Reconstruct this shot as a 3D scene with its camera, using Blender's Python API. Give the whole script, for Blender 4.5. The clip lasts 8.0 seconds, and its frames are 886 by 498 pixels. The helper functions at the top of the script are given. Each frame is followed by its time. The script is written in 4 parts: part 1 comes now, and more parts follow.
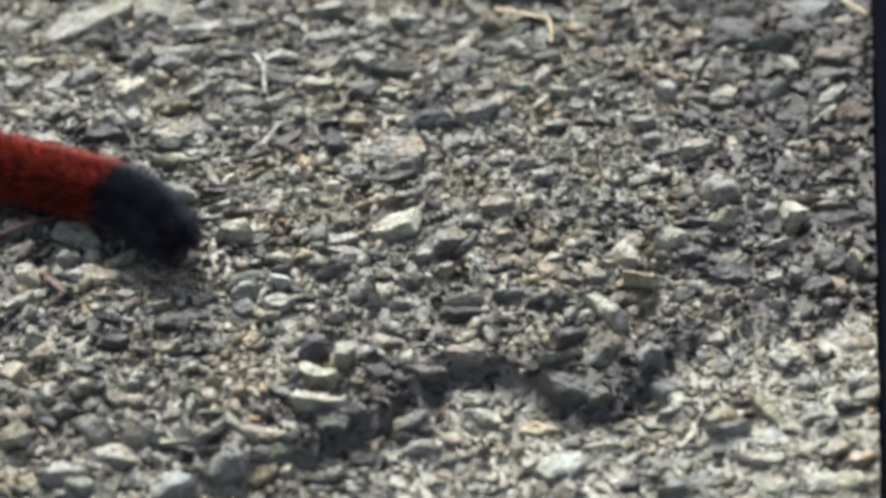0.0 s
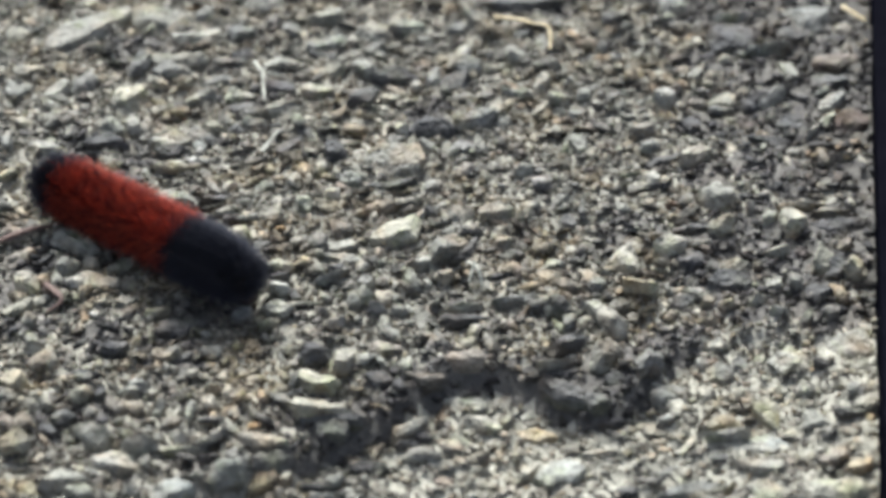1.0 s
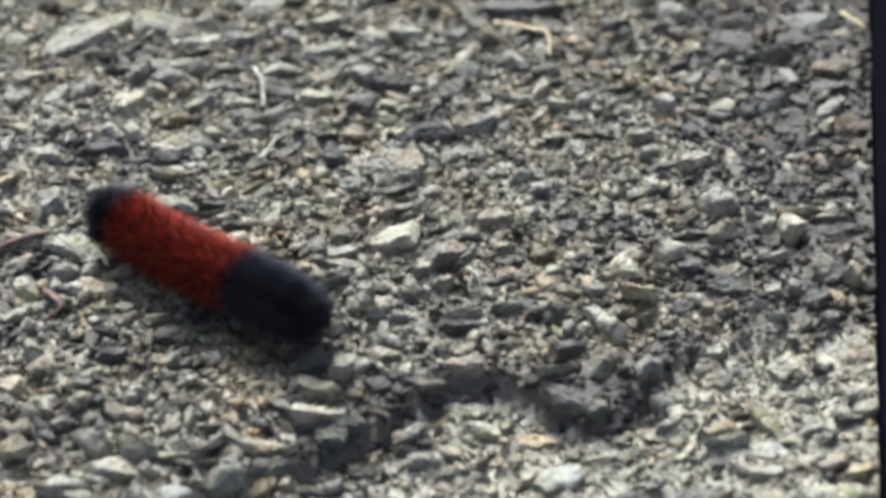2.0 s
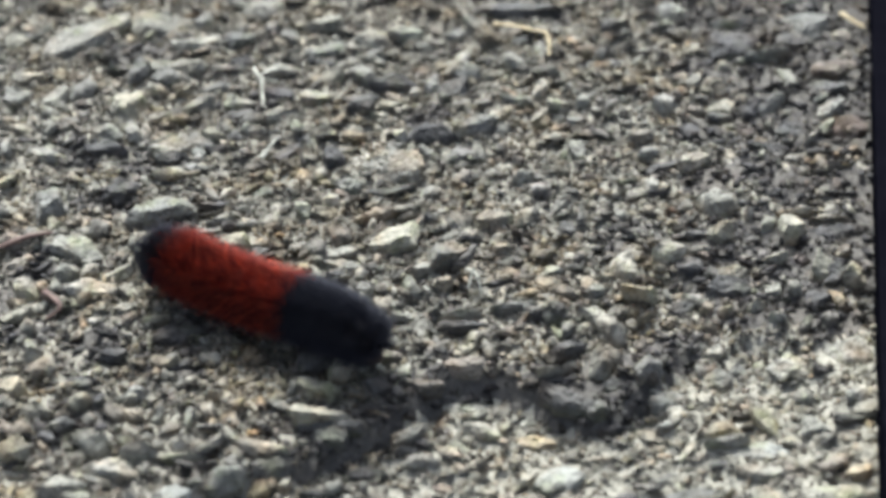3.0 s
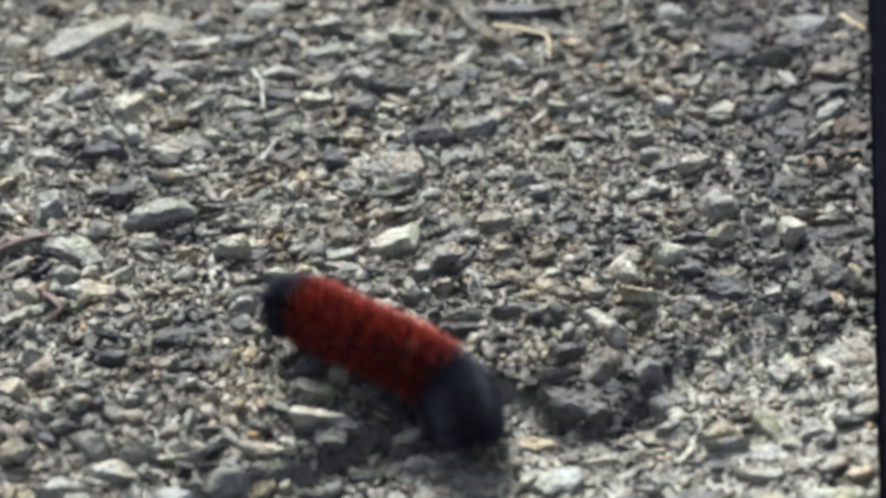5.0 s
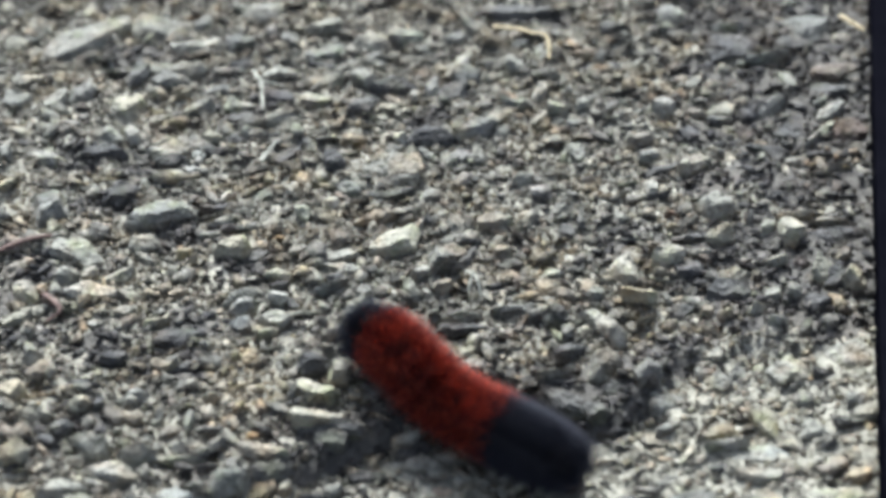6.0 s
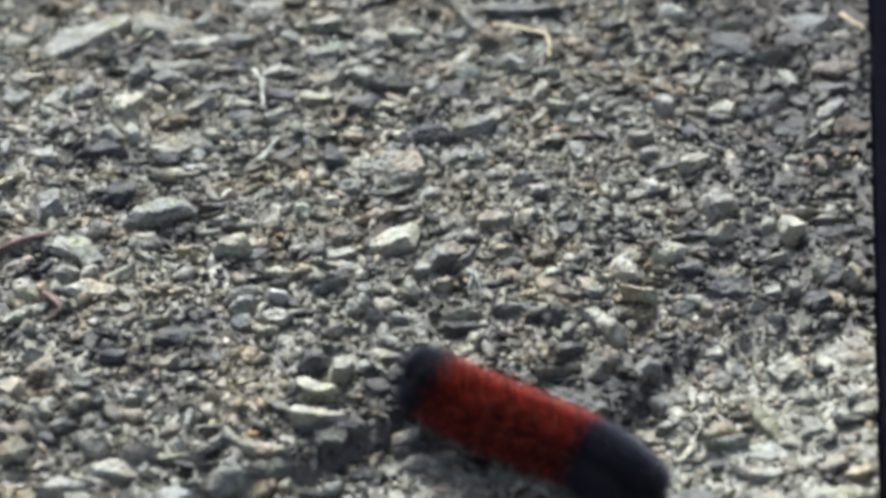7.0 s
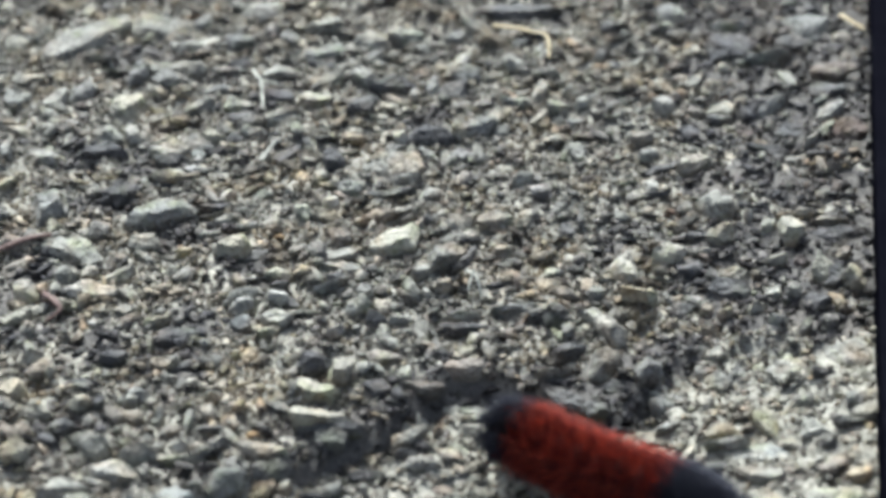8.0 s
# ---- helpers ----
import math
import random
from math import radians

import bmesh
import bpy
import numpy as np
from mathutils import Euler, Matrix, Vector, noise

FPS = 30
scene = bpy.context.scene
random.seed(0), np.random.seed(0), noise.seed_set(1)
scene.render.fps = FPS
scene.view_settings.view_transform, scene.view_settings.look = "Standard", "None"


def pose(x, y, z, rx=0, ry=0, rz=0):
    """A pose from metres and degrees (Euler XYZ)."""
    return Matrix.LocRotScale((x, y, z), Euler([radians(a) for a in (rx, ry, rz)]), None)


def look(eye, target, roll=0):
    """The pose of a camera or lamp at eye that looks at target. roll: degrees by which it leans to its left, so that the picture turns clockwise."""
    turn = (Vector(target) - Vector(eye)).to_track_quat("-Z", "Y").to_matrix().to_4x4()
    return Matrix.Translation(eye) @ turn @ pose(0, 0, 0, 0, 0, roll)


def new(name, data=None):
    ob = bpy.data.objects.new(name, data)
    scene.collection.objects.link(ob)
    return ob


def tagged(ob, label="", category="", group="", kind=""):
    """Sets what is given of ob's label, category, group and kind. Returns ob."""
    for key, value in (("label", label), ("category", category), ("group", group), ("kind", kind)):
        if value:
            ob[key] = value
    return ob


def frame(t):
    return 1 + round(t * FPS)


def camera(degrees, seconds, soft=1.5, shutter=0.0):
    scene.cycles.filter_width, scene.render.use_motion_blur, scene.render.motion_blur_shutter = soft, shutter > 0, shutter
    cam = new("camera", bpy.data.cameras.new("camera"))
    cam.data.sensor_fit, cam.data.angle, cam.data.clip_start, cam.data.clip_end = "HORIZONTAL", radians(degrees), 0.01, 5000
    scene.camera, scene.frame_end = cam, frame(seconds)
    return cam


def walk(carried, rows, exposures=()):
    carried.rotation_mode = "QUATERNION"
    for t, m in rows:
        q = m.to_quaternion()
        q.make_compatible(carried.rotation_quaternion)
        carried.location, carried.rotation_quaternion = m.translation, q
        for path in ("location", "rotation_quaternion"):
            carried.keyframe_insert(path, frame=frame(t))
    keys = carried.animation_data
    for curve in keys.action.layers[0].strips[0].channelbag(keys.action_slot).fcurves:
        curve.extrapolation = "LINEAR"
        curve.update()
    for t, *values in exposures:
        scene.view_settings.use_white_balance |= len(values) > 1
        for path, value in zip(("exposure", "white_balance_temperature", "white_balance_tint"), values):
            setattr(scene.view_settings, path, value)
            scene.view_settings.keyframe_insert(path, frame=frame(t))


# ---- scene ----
# camera: a small handheld nod over a patch of gravel, about 30 cm away
cam = camera(28, 8.0, soft=4.0)
EYE = (0.0, -0.2364, 0.1847)
PATH = [
    (0.0, pose(*EYE, 51.472, 0, 0.076)),
    (0.5, pose(*EYE, 51.608, 0, 0.069)),
    (1.0, pose(*EYE, 51.696, 0, 0.051)),
    (1.5, pose(*EYE, 51.827, 0, 0.035)),
    (3.0, pose(*EYE, 51.913, 0, 0.005)),
    (3.5, pose(*EYE, 51.949, 0, 0.000)),
    (4.0, pose(*EYE, 52.004, 0, 0.000)),
    (4.5, pose(*EYE, 51.971, 0, 0.005)),
    (6.0, pose(*EYE, 52.000, 0, 0.000)),
    (6.5, pose(*EYE, 52.036, 0, 0.000)),
    (7.0, pose(*EYE, 51.940, 0, 0.005)),
    (7.5, pose(*EYE, 52.000, 0, 0.000)),
    (8.0, pose(*EYE, 51.973, 0, 0.000)),
]
walk(cam, PATH, [(0.0, 1.53, 5800, 9), (3.0, 1.53, 5800, 9), (4.5, 1.53, 5700, 9), (6.0, 1.53, 5610, 8), (8.0, 1.53, 5580, 8)])
cam.data.dof.use_dof = True
cam.data.dof.focus_distance, cam.data.dof.aperture_fstop = 0.295, 15

# world, sun, exposure
SUN = Vector((-0.17, 0.675, 0.715)).normalized()
world = bpy.data.worlds.new("sky")
scene.world = world
world.use_nodes = True
wn = world.node_tree.nodes
sky = wn.new("ShaderNodeTexSky")
sky.sky_type, sky.sun_disc = "NISHITA", False
sky.dust_density, sky.air_density = 5.0, 0.7
sky.sun_elevation, sky.sun_rotation = math.asin(SUN.z), math.atan2(SUN.x, SUN.y)
haze = wn.new("ShaderNodeHueSaturation")
haze.inputs["Saturation"].default_value = 0.5
world.node_tree.links.new(sky.outputs[0], haze.inputs["Color"])
world.node_tree.links.new(haze.outputs[0], wn["Background"].inputs[0])
wn["Background"].inputs[1].default_value = 0.105
sun_data = bpy.data.lights.new("sun", "SUN")
sun_data.energy, sun_data.angle, sun_data.color = 3.55, radians(21.0), (1.0, 0.96, 0.87)
sun = new("sun", sun_data)
sun.matrix_world = look(SUN, (0, 0, 0))
RNG = np.random.default_rng(7)


# materials
def mixed(nt, a, b, fac):
    n = nt.nodes.new("ShaderNodeMix")
    n.data_type = "RGBA"
    for k, v in ((0, fac), (6, a), (7, b)):
        if hasattr(v, "links"):
            nt.links.new(v, n.inputs[k])
        else:
            n.inputs[k].default_value = v
    return n.outputs[2]


def noise_at(nt, vec, scale, detail=4.0, lo=0.35, hi=0.65):
    n = nt.nodes.new("ShaderNodeTexNoise")
    n.inputs["Scale"].default_value, n.inputs["Detail"].default_value = scale, detail
    nt.links.new(vec, n.inputs["Vector"])
    r = nt.nodes.new("ShaderNodeMapRange")
    r.inputs[1].default_value, r.inputs[2].default_value = lo, hi
    nt.links.new(n.outputs[0], r.inputs[0])
    return r.outputs[0]


def ramped(nt, fac, stops):
    n = nt.nodes.new("ShaderNodeValToRGB")
    e = n.color_ramp.elements
    while len(e) < len(stops):
        e.new(0.5)
    for el, (p, c) in zip(e, stops):
        el.position, el.color = p, (*c, 1)
    nt.links.new(fac, n.inputs[0])
    return n.outputs[0]


def base_material(name, rough):
    m = bpy.data.materials.new(name)
    m.use_nodes = True
    nt = m.node_tree
    bs = nt.nodes["Principled BSDF"]
    bs.inputs["Roughness"].default_value = rough
    bs.inputs["Specular IOR Level"].default_value = 0.35
    return m, nt, bs


def bumped(nt, bs, height, strength, depth):
    b = nt.nodes.new("ShaderNodeBump")
    b.inputs["Strength"].default_value, b.inputs["Distance"].default_value = strength, depth
    nt.links.new(height, b.inputs["Height"])
    nt.links.new(b.outputs[0], bs.inputs["Normal"])


def stone_material(name, stops, island=False, rough=0.8, dust=0.6, mottle=0.55, patchy=1.0):
    """Broken rock: a colour for each chip, cloudy stain, mineral grain and fine relief."""
    m, nt, bs = base_material(name, rough)
    pos = nt.nodes.new("ShaderNodeTexCoord").outputs["Object"]
    if island:
        rnd = nt.nodes.new("ShaderNodeNewGeometry").outputs["Random Per Island"]
    else:
        rnd = nt.nodes.new("ShaderNodeObjectInfo").outputs["Random"]
    col = ramped(nt, rnd, stops)
    place = nt.nodes.new("ShaderNodeNewGeometry").outputs["Position"]
    # dust and damp dirt lie in patches that run over neighbouring stones
    for tint, scale, lo, hi, much in (((0.6, 0.56, 0.57, 1), 125.0, 0.5, 0.62, 1.0), ((1.18, 0.97, 0.68, 1), 85.0, 0.48, 0.64, 0.8), ((1.2, 1.2, 1.18, 1), 170.0, 0.54, 0.64, 1.0)):
        coat = nt.nodes.new("ShaderNodeMix")
        coat.data_type, coat.blend_type = "RGBA", "MULTIPLY"
        coat.inputs[0].default_value = much * patchy * (1.0 if island else 0.35)
        nt.links.new(col, coat.inputs[6])
        coat.inputs[7].default_value = tint
        col = mixed(nt, col, coat.outputs[2], noise_at(nt, place, scale, 6.0, lo, hi))
    shift = nt.nodes.new("ShaderNodeVectorMath")
    shift.operation = "MULTIPLY_ADD"
    nt.links.new(rnd, shift.inputs[0])
    shift.inputs[1].default_value = (0.7, 1.1, 0.4)
    nt.links.new(pos, shift.inputs[2])
    pos = shift.outputs[0]
    stain = noise_at(nt, pos, 330.0, 6.0, 0.40, 0.66)
    dirt = mixed(nt, col, (0.19, 0.175, 0.14, 1), dust)
    col = mixed(nt, col, dirt, stain)
    for tint, scale, lo, hi in (((1.0, 0.78, 0.58, 1), 150.0, 0.5, 0.72), ((0.9, 1.0, 0.68, 1), 230.0, 0.52, 0.74), ((0.93, 0.9, 1.0, 1), 95.0, 0.55, 0.75)):
        tinge = nt.nodes.new("ShaderNodeMix")
        tinge.data_type, tinge.blend_type = "RGBA", "MULTIPLY"
        tinge.inputs[0].default_value = 0.75
        nt.links.new(col, tinge.inputs[6])
        tinge.inputs[7].default_value = tint
        col = mixed(nt, col, tinge.outputs[2], noise_at(nt, pos, scale, 3.0, lo, hi))
    for scale, value, lo, hi in ((420.0, 0.8, 0.38, 0.6), (900.0, 0.7, 0.36, 0.56), (2300.0, 0.75, 0.3, 0.6)):
        dark = nt.nodes.new("ShaderNodeHueSaturation")
        dark.inputs["Value"].default_value = 1 - 2 * mottle * (1 - value) * (1.5 if island else 1.0)
        nt.links.new(col, dark.inputs["Color"])
        col = mixed(nt, dark.outputs[0], col, noise_at(nt, pos, scale, 5.0, lo, hi))
    nt.links.new(col, bs.inputs["Base Color"])
    bumped(nt, bs, noise_at(nt, pos, 1000.0, 6.0, 0.2, 0.8), 0.9, 0.001)
    return m


def tones(a, b, c):
    return ((0.0, a), (0.5, b), (1.0, c))


STONE_TONES = {
    "W": ("white quartz stone", tones((0.3, 0.292, 0.242), (0.35, 0.341, 0.287), (0.4, 0.39, 0.335)), 0.25, 0.4),
    "Y": ("cream stone", tones((0.278, 0.265, 0.198), (0.32, 0.305, 0.231), (0.362, 0.342, 0.266)), 0.3, 0.45),
    "P": ("pale grey stone", tones((0.24, 0.235, 0.19), (0.29, 0.283, 0.231), (0.335, 0.323, 0.265)), 0.4, 0.55),
    "G": ("grey slate stone", tones((0.17, 0.17, 0.15), (0.22, 0.22, 0.19), (0.27, 0.265, 0.225)), 0.5, 0.55),
    # D serves real slate and, as dark chips, the shade beneath paler stones
    "D": ("dark slate and shade stone", tones((0.055, 0.054, 0.052), (0.08, 0.078, 0.074), (0.115, 0.112, 0.1)), 0.2, 0.55),
    "T": ("tan stone", tones((0.21, 0.183, 0.145), (0.26, 0.23, 0.18), (0.31, 0.275, 0.22)), 0.5, 0.55),
    "R": ("rust stone", tones((0.12, 0.094, 0.079), (0.145, 0.115, 0.097), (0.165, 0.132, 0.112)), 0.4, 0.55),
    "B": ("blue grey stone", tones((0.22, 0.228, 0.205), (0.27, 0.277, 0.245), (0.32, 0.322, 0.28)), 0.4, 0.5),
    "O": ("ochre stone", tones((0.4, 0.335, 0.21), (0.43, 0.365, 0.24), (0.46, 0.39, 0.26)), 0.4, 0.5),
}
STONE = {k: stone_material(n, t, dust=d, mottle=m) for k, (n, t, d, m) in STONE_TONES.items()}
CHIP_STONE = {k: stone_material(n + " chip", t, True, dust=d, mottle=m * 0.6) for k, (n, t, d, m) in STONE_TONES.items()}
STONE_WORDS = {
    "W": "near-white angular quartz chip in the gravel",
    "Y": "cream-coloured broken stone with a flat top",
    "P": "pale grey flat broken stone in the gravel",
    "G": "mid-grey slaty broken stone in the gravel",
    "D": "dark grey half-sunk chip, for slate and for shade under stones",
    "T": "tan weathered stone chip in the gravel",
    "R": "rust-brown stained stone chip in the gravel",
    "B": "blue-grey smooth flat stone in the grit",
    "O": "ochre yellow stained stone in pale grit",
}
MIX_GREY = ((0.0, (0.09, 0.087, 0.077)), (0.16, (0.175, 0.17, 0.142)), (0.45, (0.25, 0.243, 0.2)),
            (0.75, (0.3, 0.292, 0.235)), (0.89, (0.36, 0.305, 0.22)), (0.94, (0.345, 0.328, 0.276)), (1.0, (0.385, 0.372, 0.32)))
MIX_PALE = ((0.0, (0.235, 0.222, 0.176)), (0.2, (0.265, 0.251, 0.203)), (0.5, (0.29, 0.278, 0.222)),
            (0.75, (0.31, 0.292, 0.234)), (0.88, (0.31, 0.262, 0.188)), (0.95, (0.32, 0.305, 0.252)), (1.0, (0.35, 0.335, 0.285)))
grit_grey = stone_material("grey grit", MIX_GREY, True)
grit_fine = stone_material("fine grit", ((0.0, (0.14, 0.135, 0.108)), (0.5, (0.24, 0.227, 0.185)), (0.88, (0.32, 0.3, 0.245)), (1.0, (0.42, 0.39, 0.32))), True)
grit_pale = stone_material("pale grit", MIX_PALE, True, mottle=0.4, patchy=0.5)


def soil_material(name, a, b, c, pebbly):
    m, nt, bs = base_material(name, 0.95)
    pos = nt.nodes.new("ShaderNodeTexCoord").outputs["Object"]
    cells = nt.nodes.new("ShaderNodeTexVoronoi")
    cells.inputs["Scale"].default_value = 210.0
    nt.links.new(pos, cells.inputs["Vector"])
    tone = nt.nodes.new("ShaderNodeSeparateColor")
    nt.links.new(cells.outputs["Color"], tone.inputs[0])
    chips = ramped(nt, tone.outputs[0], MIX_GREY)
    col = mixed(nt, a, b, noise_at(nt, pos, 120.0, 6.0))
    col = mixed(nt, col, chips, pebbly)
    col = mixed(nt, col, c, noise_at(nt, pos, 900.0, 4.0, 0.5, 0.75))
    nt.links.new(col, bs.inputs["Base Color"])
    bumped(nt, bs, noise_at(nt, pos, 700.0, 8.0, 0.2, 0.8), 0.8, 0.001)
    return m


soil = soil_material("dusty soil", (0.14, 0.128, 0.1, 1), (0.24, 0.22, 0.173, 1), (0.32, 0.29, 0.228, 1), 0.5)
# dark tone for the moist lip and for shade painted on the ground
damp_shade = soil_material("moist and shaded soil", (0.042, 0.038, 0.035, 1), (0.08, 0.072, 0.063, 1), (0.13, 0.118, 0.098, 1), 0.1)
sand = soil_material("pale sand", (0.225, 0.213, 0.17, 1), (0.28, 0.265, 0.212, 1), (0.33, 0.31, 0.25, 1), 0.1)


def plain_material(name, a, b, scale, rough, gloss=0.3):
    m, nt, bs = base_material(name, rough)
    pos = nt.nodes.new("ShaderNodeTexCoord").outputs["Object"]
    nt.links.new(mixed(nt, (*a, 1), (*b, 1), noise_at(nt, pos, scale, 4.0)), bs.inputs["Base Color"])
    bs.inputs["Specular IOR Level"].default_value = gloss
    return m


def hair_material(name, stops, rough, glow, sheen, tint):
    m, nt, bs = base_material(name, rough)
    rnd = nt.nodes.new("ShaderNodeNewGeometry").outputs["Random Per Island"]
    col = ramped(nt, rnd, stops)
    nt.links.new(col, bs.inputs["Base Color"])
    bs.inputs["Specular IOR Level"].default_value = sheen
    bs.inputs["Specular Tint"].default_value = (*tint, 1)
    thin = nt.nodes.new("ShaderNodeBsdfTranslucent")
    nt.links.new(col, thin.inputs[0])
    mix = nt.nodes.new("ShaderNodeMixShader")
    mix.inputs[0].default_value = glow
    nt.links.new(bs.outputs[0], mix.inputs[1])
    nt.links.new(thin.outputs[0], mix.inputs[2])
    nt.links.new(mix.outputs[0], nt.nodes["Material Output"].inputs[0])
    return m


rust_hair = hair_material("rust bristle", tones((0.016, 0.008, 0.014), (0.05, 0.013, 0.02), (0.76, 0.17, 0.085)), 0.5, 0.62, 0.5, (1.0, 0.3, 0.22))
black_hair = hair_material("black bristle", tones((0.019, 0.02, 0.027), (0.026, 0.027, 0.036), (0.036, 0.037, 0.05)), 0.6, 0.3, 0.12, (1.0, 1.0, 1.0))
dark_skin = plain_material("dark skin", (0.01, 0.008, 0.008), (0.03, 0.018, 0.015), 900.0, 0.6)
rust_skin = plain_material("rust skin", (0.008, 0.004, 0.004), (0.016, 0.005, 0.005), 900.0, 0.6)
black_plastic = plain_material("matte black plastic", (0.0022, 0.0022, 0.0034), (0.0035, 0.0035, 0.005), 160.0, 0.9, 0.0)
straw_skin = plain_material("dry straw", (0.36, 0.29, 0.16), (0.5, 0.41, 0.25), 500.0, 0.7)
pale_skin = plain_material("bleached stem", (0.21, 0.206, 0.165), (0.35, 0.342, 0.28), 500.0, 0.7)
red_skin = plain_material("red twig bark", (0.08, 0.048, 0.04), (0.12, 0.08, 0.062), 500.0, 0.8)

# the lie of the ground: a crust of gravel that breaks off to a lower, paler bed
EDGE_X = np.array((-42.9, -29.1, -18.7, -12.2, -5.5, 1.4, 10.0, 15.0, 21.5, 27.4, 34.0, 41.2, 64.2)) / 1000
EDGE_Y = np.array((-60.5, -52.6, -47.9, -43.5, -37.6, -31.2, -31.0, -34.8, -38.6, -37.8, -30.0, -23.5, -22.6)) / 1000
DROP_X = np.array((-50, -30, -20, 31, 40, 60)) / 1000
DROP_Z = np.array((0, 2.6, 4.0, 4.0, 1.8, 0.8)) / 1000


def fall(x, y, lead, run):
    s = np.clip((np.interp(x, EDGE_X, EDGE_Y) - y + lead) / run, 0, 1)
    return -np.interp(x, DROP_X, DROP_Z) * s * s * (3 - 2 * s)


def ground_z(x, y):
    """Height of the bare ground, in metres."""
    swell = 0.0007 * np.sin(x * 190 + 1.3) * np.cos(y * 160) + 0.0005 * np.sin(x * 420 + y * 350) + 0.0007 * np.sin(x * 700 - y * 810) * np.sin(y * 930 + x * 240)
    near = np.clip((0.3 - np.hypot(x, y)) / 0.1, 0, 1)
    return (fall(x, y, 0.0, 0.0035) + swell) * near


def is_low(x, y):
    return (np.interp(x, EDGE_X, EDGE_Y) - y > 0.0036) & (x > -0.0085) & (x > -0.004 - 0.9 * (np.interp(x, EDGE_X, EDGE_Y) - y - 0.002))


TAN_SPOTS = ((2, 10, 7), (9, 36, 6), (41, 7, 5), (70, 25, 6), (72, 35, 5), (-43, -1, 3), (-7, -29, 4), (-37, -36, 5))
# dark colour laid where the broken bank's shade falls
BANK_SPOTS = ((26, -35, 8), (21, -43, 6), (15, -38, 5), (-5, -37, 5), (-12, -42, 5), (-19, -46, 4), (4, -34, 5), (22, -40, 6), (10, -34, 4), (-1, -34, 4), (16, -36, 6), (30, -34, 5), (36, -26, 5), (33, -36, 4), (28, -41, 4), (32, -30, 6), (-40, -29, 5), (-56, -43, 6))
# these and SHADY_SPOTS colour the ground darker, mostly imitating dimmer light at right
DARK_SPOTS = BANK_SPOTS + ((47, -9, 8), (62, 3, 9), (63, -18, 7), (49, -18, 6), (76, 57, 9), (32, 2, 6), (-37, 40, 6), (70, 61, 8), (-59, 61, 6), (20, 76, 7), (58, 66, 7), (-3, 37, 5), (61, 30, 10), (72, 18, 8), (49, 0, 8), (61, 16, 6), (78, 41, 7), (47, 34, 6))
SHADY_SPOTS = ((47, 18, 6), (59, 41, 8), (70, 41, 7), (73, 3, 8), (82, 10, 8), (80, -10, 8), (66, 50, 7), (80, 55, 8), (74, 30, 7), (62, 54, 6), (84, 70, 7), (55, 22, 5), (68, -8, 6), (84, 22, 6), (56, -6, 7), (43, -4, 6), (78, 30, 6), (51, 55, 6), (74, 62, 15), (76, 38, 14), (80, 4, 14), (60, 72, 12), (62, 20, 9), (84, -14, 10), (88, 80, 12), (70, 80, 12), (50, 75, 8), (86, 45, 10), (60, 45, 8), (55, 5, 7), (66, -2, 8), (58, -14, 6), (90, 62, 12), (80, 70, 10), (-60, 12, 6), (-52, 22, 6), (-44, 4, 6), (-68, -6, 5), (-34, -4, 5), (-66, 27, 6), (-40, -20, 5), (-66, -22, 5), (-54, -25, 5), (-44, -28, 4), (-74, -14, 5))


def near_spots(spots, x, y):
    d = np.min([((x * 1000 - a) / r) ** 2 + ((y * 1000 - b) / (r * 0.8)) ** 2 for a, b, r in spots], axis=0)
    return (d + RNG.normal(0, 0.3, len(x)) < 1)


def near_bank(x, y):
    """The moist lip of the crust's broken edge, and its face coloured dark as shade."""
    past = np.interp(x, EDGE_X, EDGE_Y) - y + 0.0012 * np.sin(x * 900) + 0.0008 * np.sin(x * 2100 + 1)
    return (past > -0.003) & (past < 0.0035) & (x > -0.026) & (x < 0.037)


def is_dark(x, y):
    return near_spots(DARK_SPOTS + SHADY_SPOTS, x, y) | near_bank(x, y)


def link_mesh(name, verts, faces, material, smooth=False):
    me = bpy.data.meshes.new(name)
    me.from_pydata(verts, [], faces)
    me.materials.append(material)
    me.polygons.foreach_set("use_smooth", np.full(len(me.polygons), smooth))
    me.update()
    return me


def part(name, bm, material, parent, label=""):
    me = bpy.data.meshes.new(name)
    bm.to_mesh(me)
    bm.free()
    me.materials.append(material)
    ob = new(name, me)
    ob.parent = parent
    return tagged(ob, label)


# ground sheet: fine in the middle, stretching to the horizon
def build_ground():
    core = np.arange(-0.2, 0.2001, 0.002)
    far = np.array((0.25, 0.35, 0.6, 1.2, 4, 20, 120, 900, 4000))
    line = np.concatenate((-far[::-1], core, far))
    gx, gy = np.meshgrid(line, line)
    gz = ground_z(gx, gy)
    n = len(line)
    verts = np.stack((gx, gy, gz), -1).reshape(-1, 3)
    i = np.arange(n * n).reshape(n, n)
    faces = np.stack((i[:-1, :-1], i[:-1, 1:], i[1:, 1:], i[1:, :-1]), -1).reshape(-1, 4)
    ob = new("ground", link_mesh("ground", verts.tolist(), faces.tolist(), soil, True))
    ob.data.materials.append(sand)
    mid = verts[faces].mean(1)
    low = is_low(mid[:, 0], mid[:, 1]) & (np.abs(mid[:, 0]) < 0.15) & (mid[:, 1] > -0.15)
    ob.data.materials.append(damp_shade)
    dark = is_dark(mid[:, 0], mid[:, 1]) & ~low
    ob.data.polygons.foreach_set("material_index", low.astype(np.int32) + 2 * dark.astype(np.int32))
    tagged(ob, "grey-brown dusty soil under loose gravel", "ground", kind="structure")


build_ground()


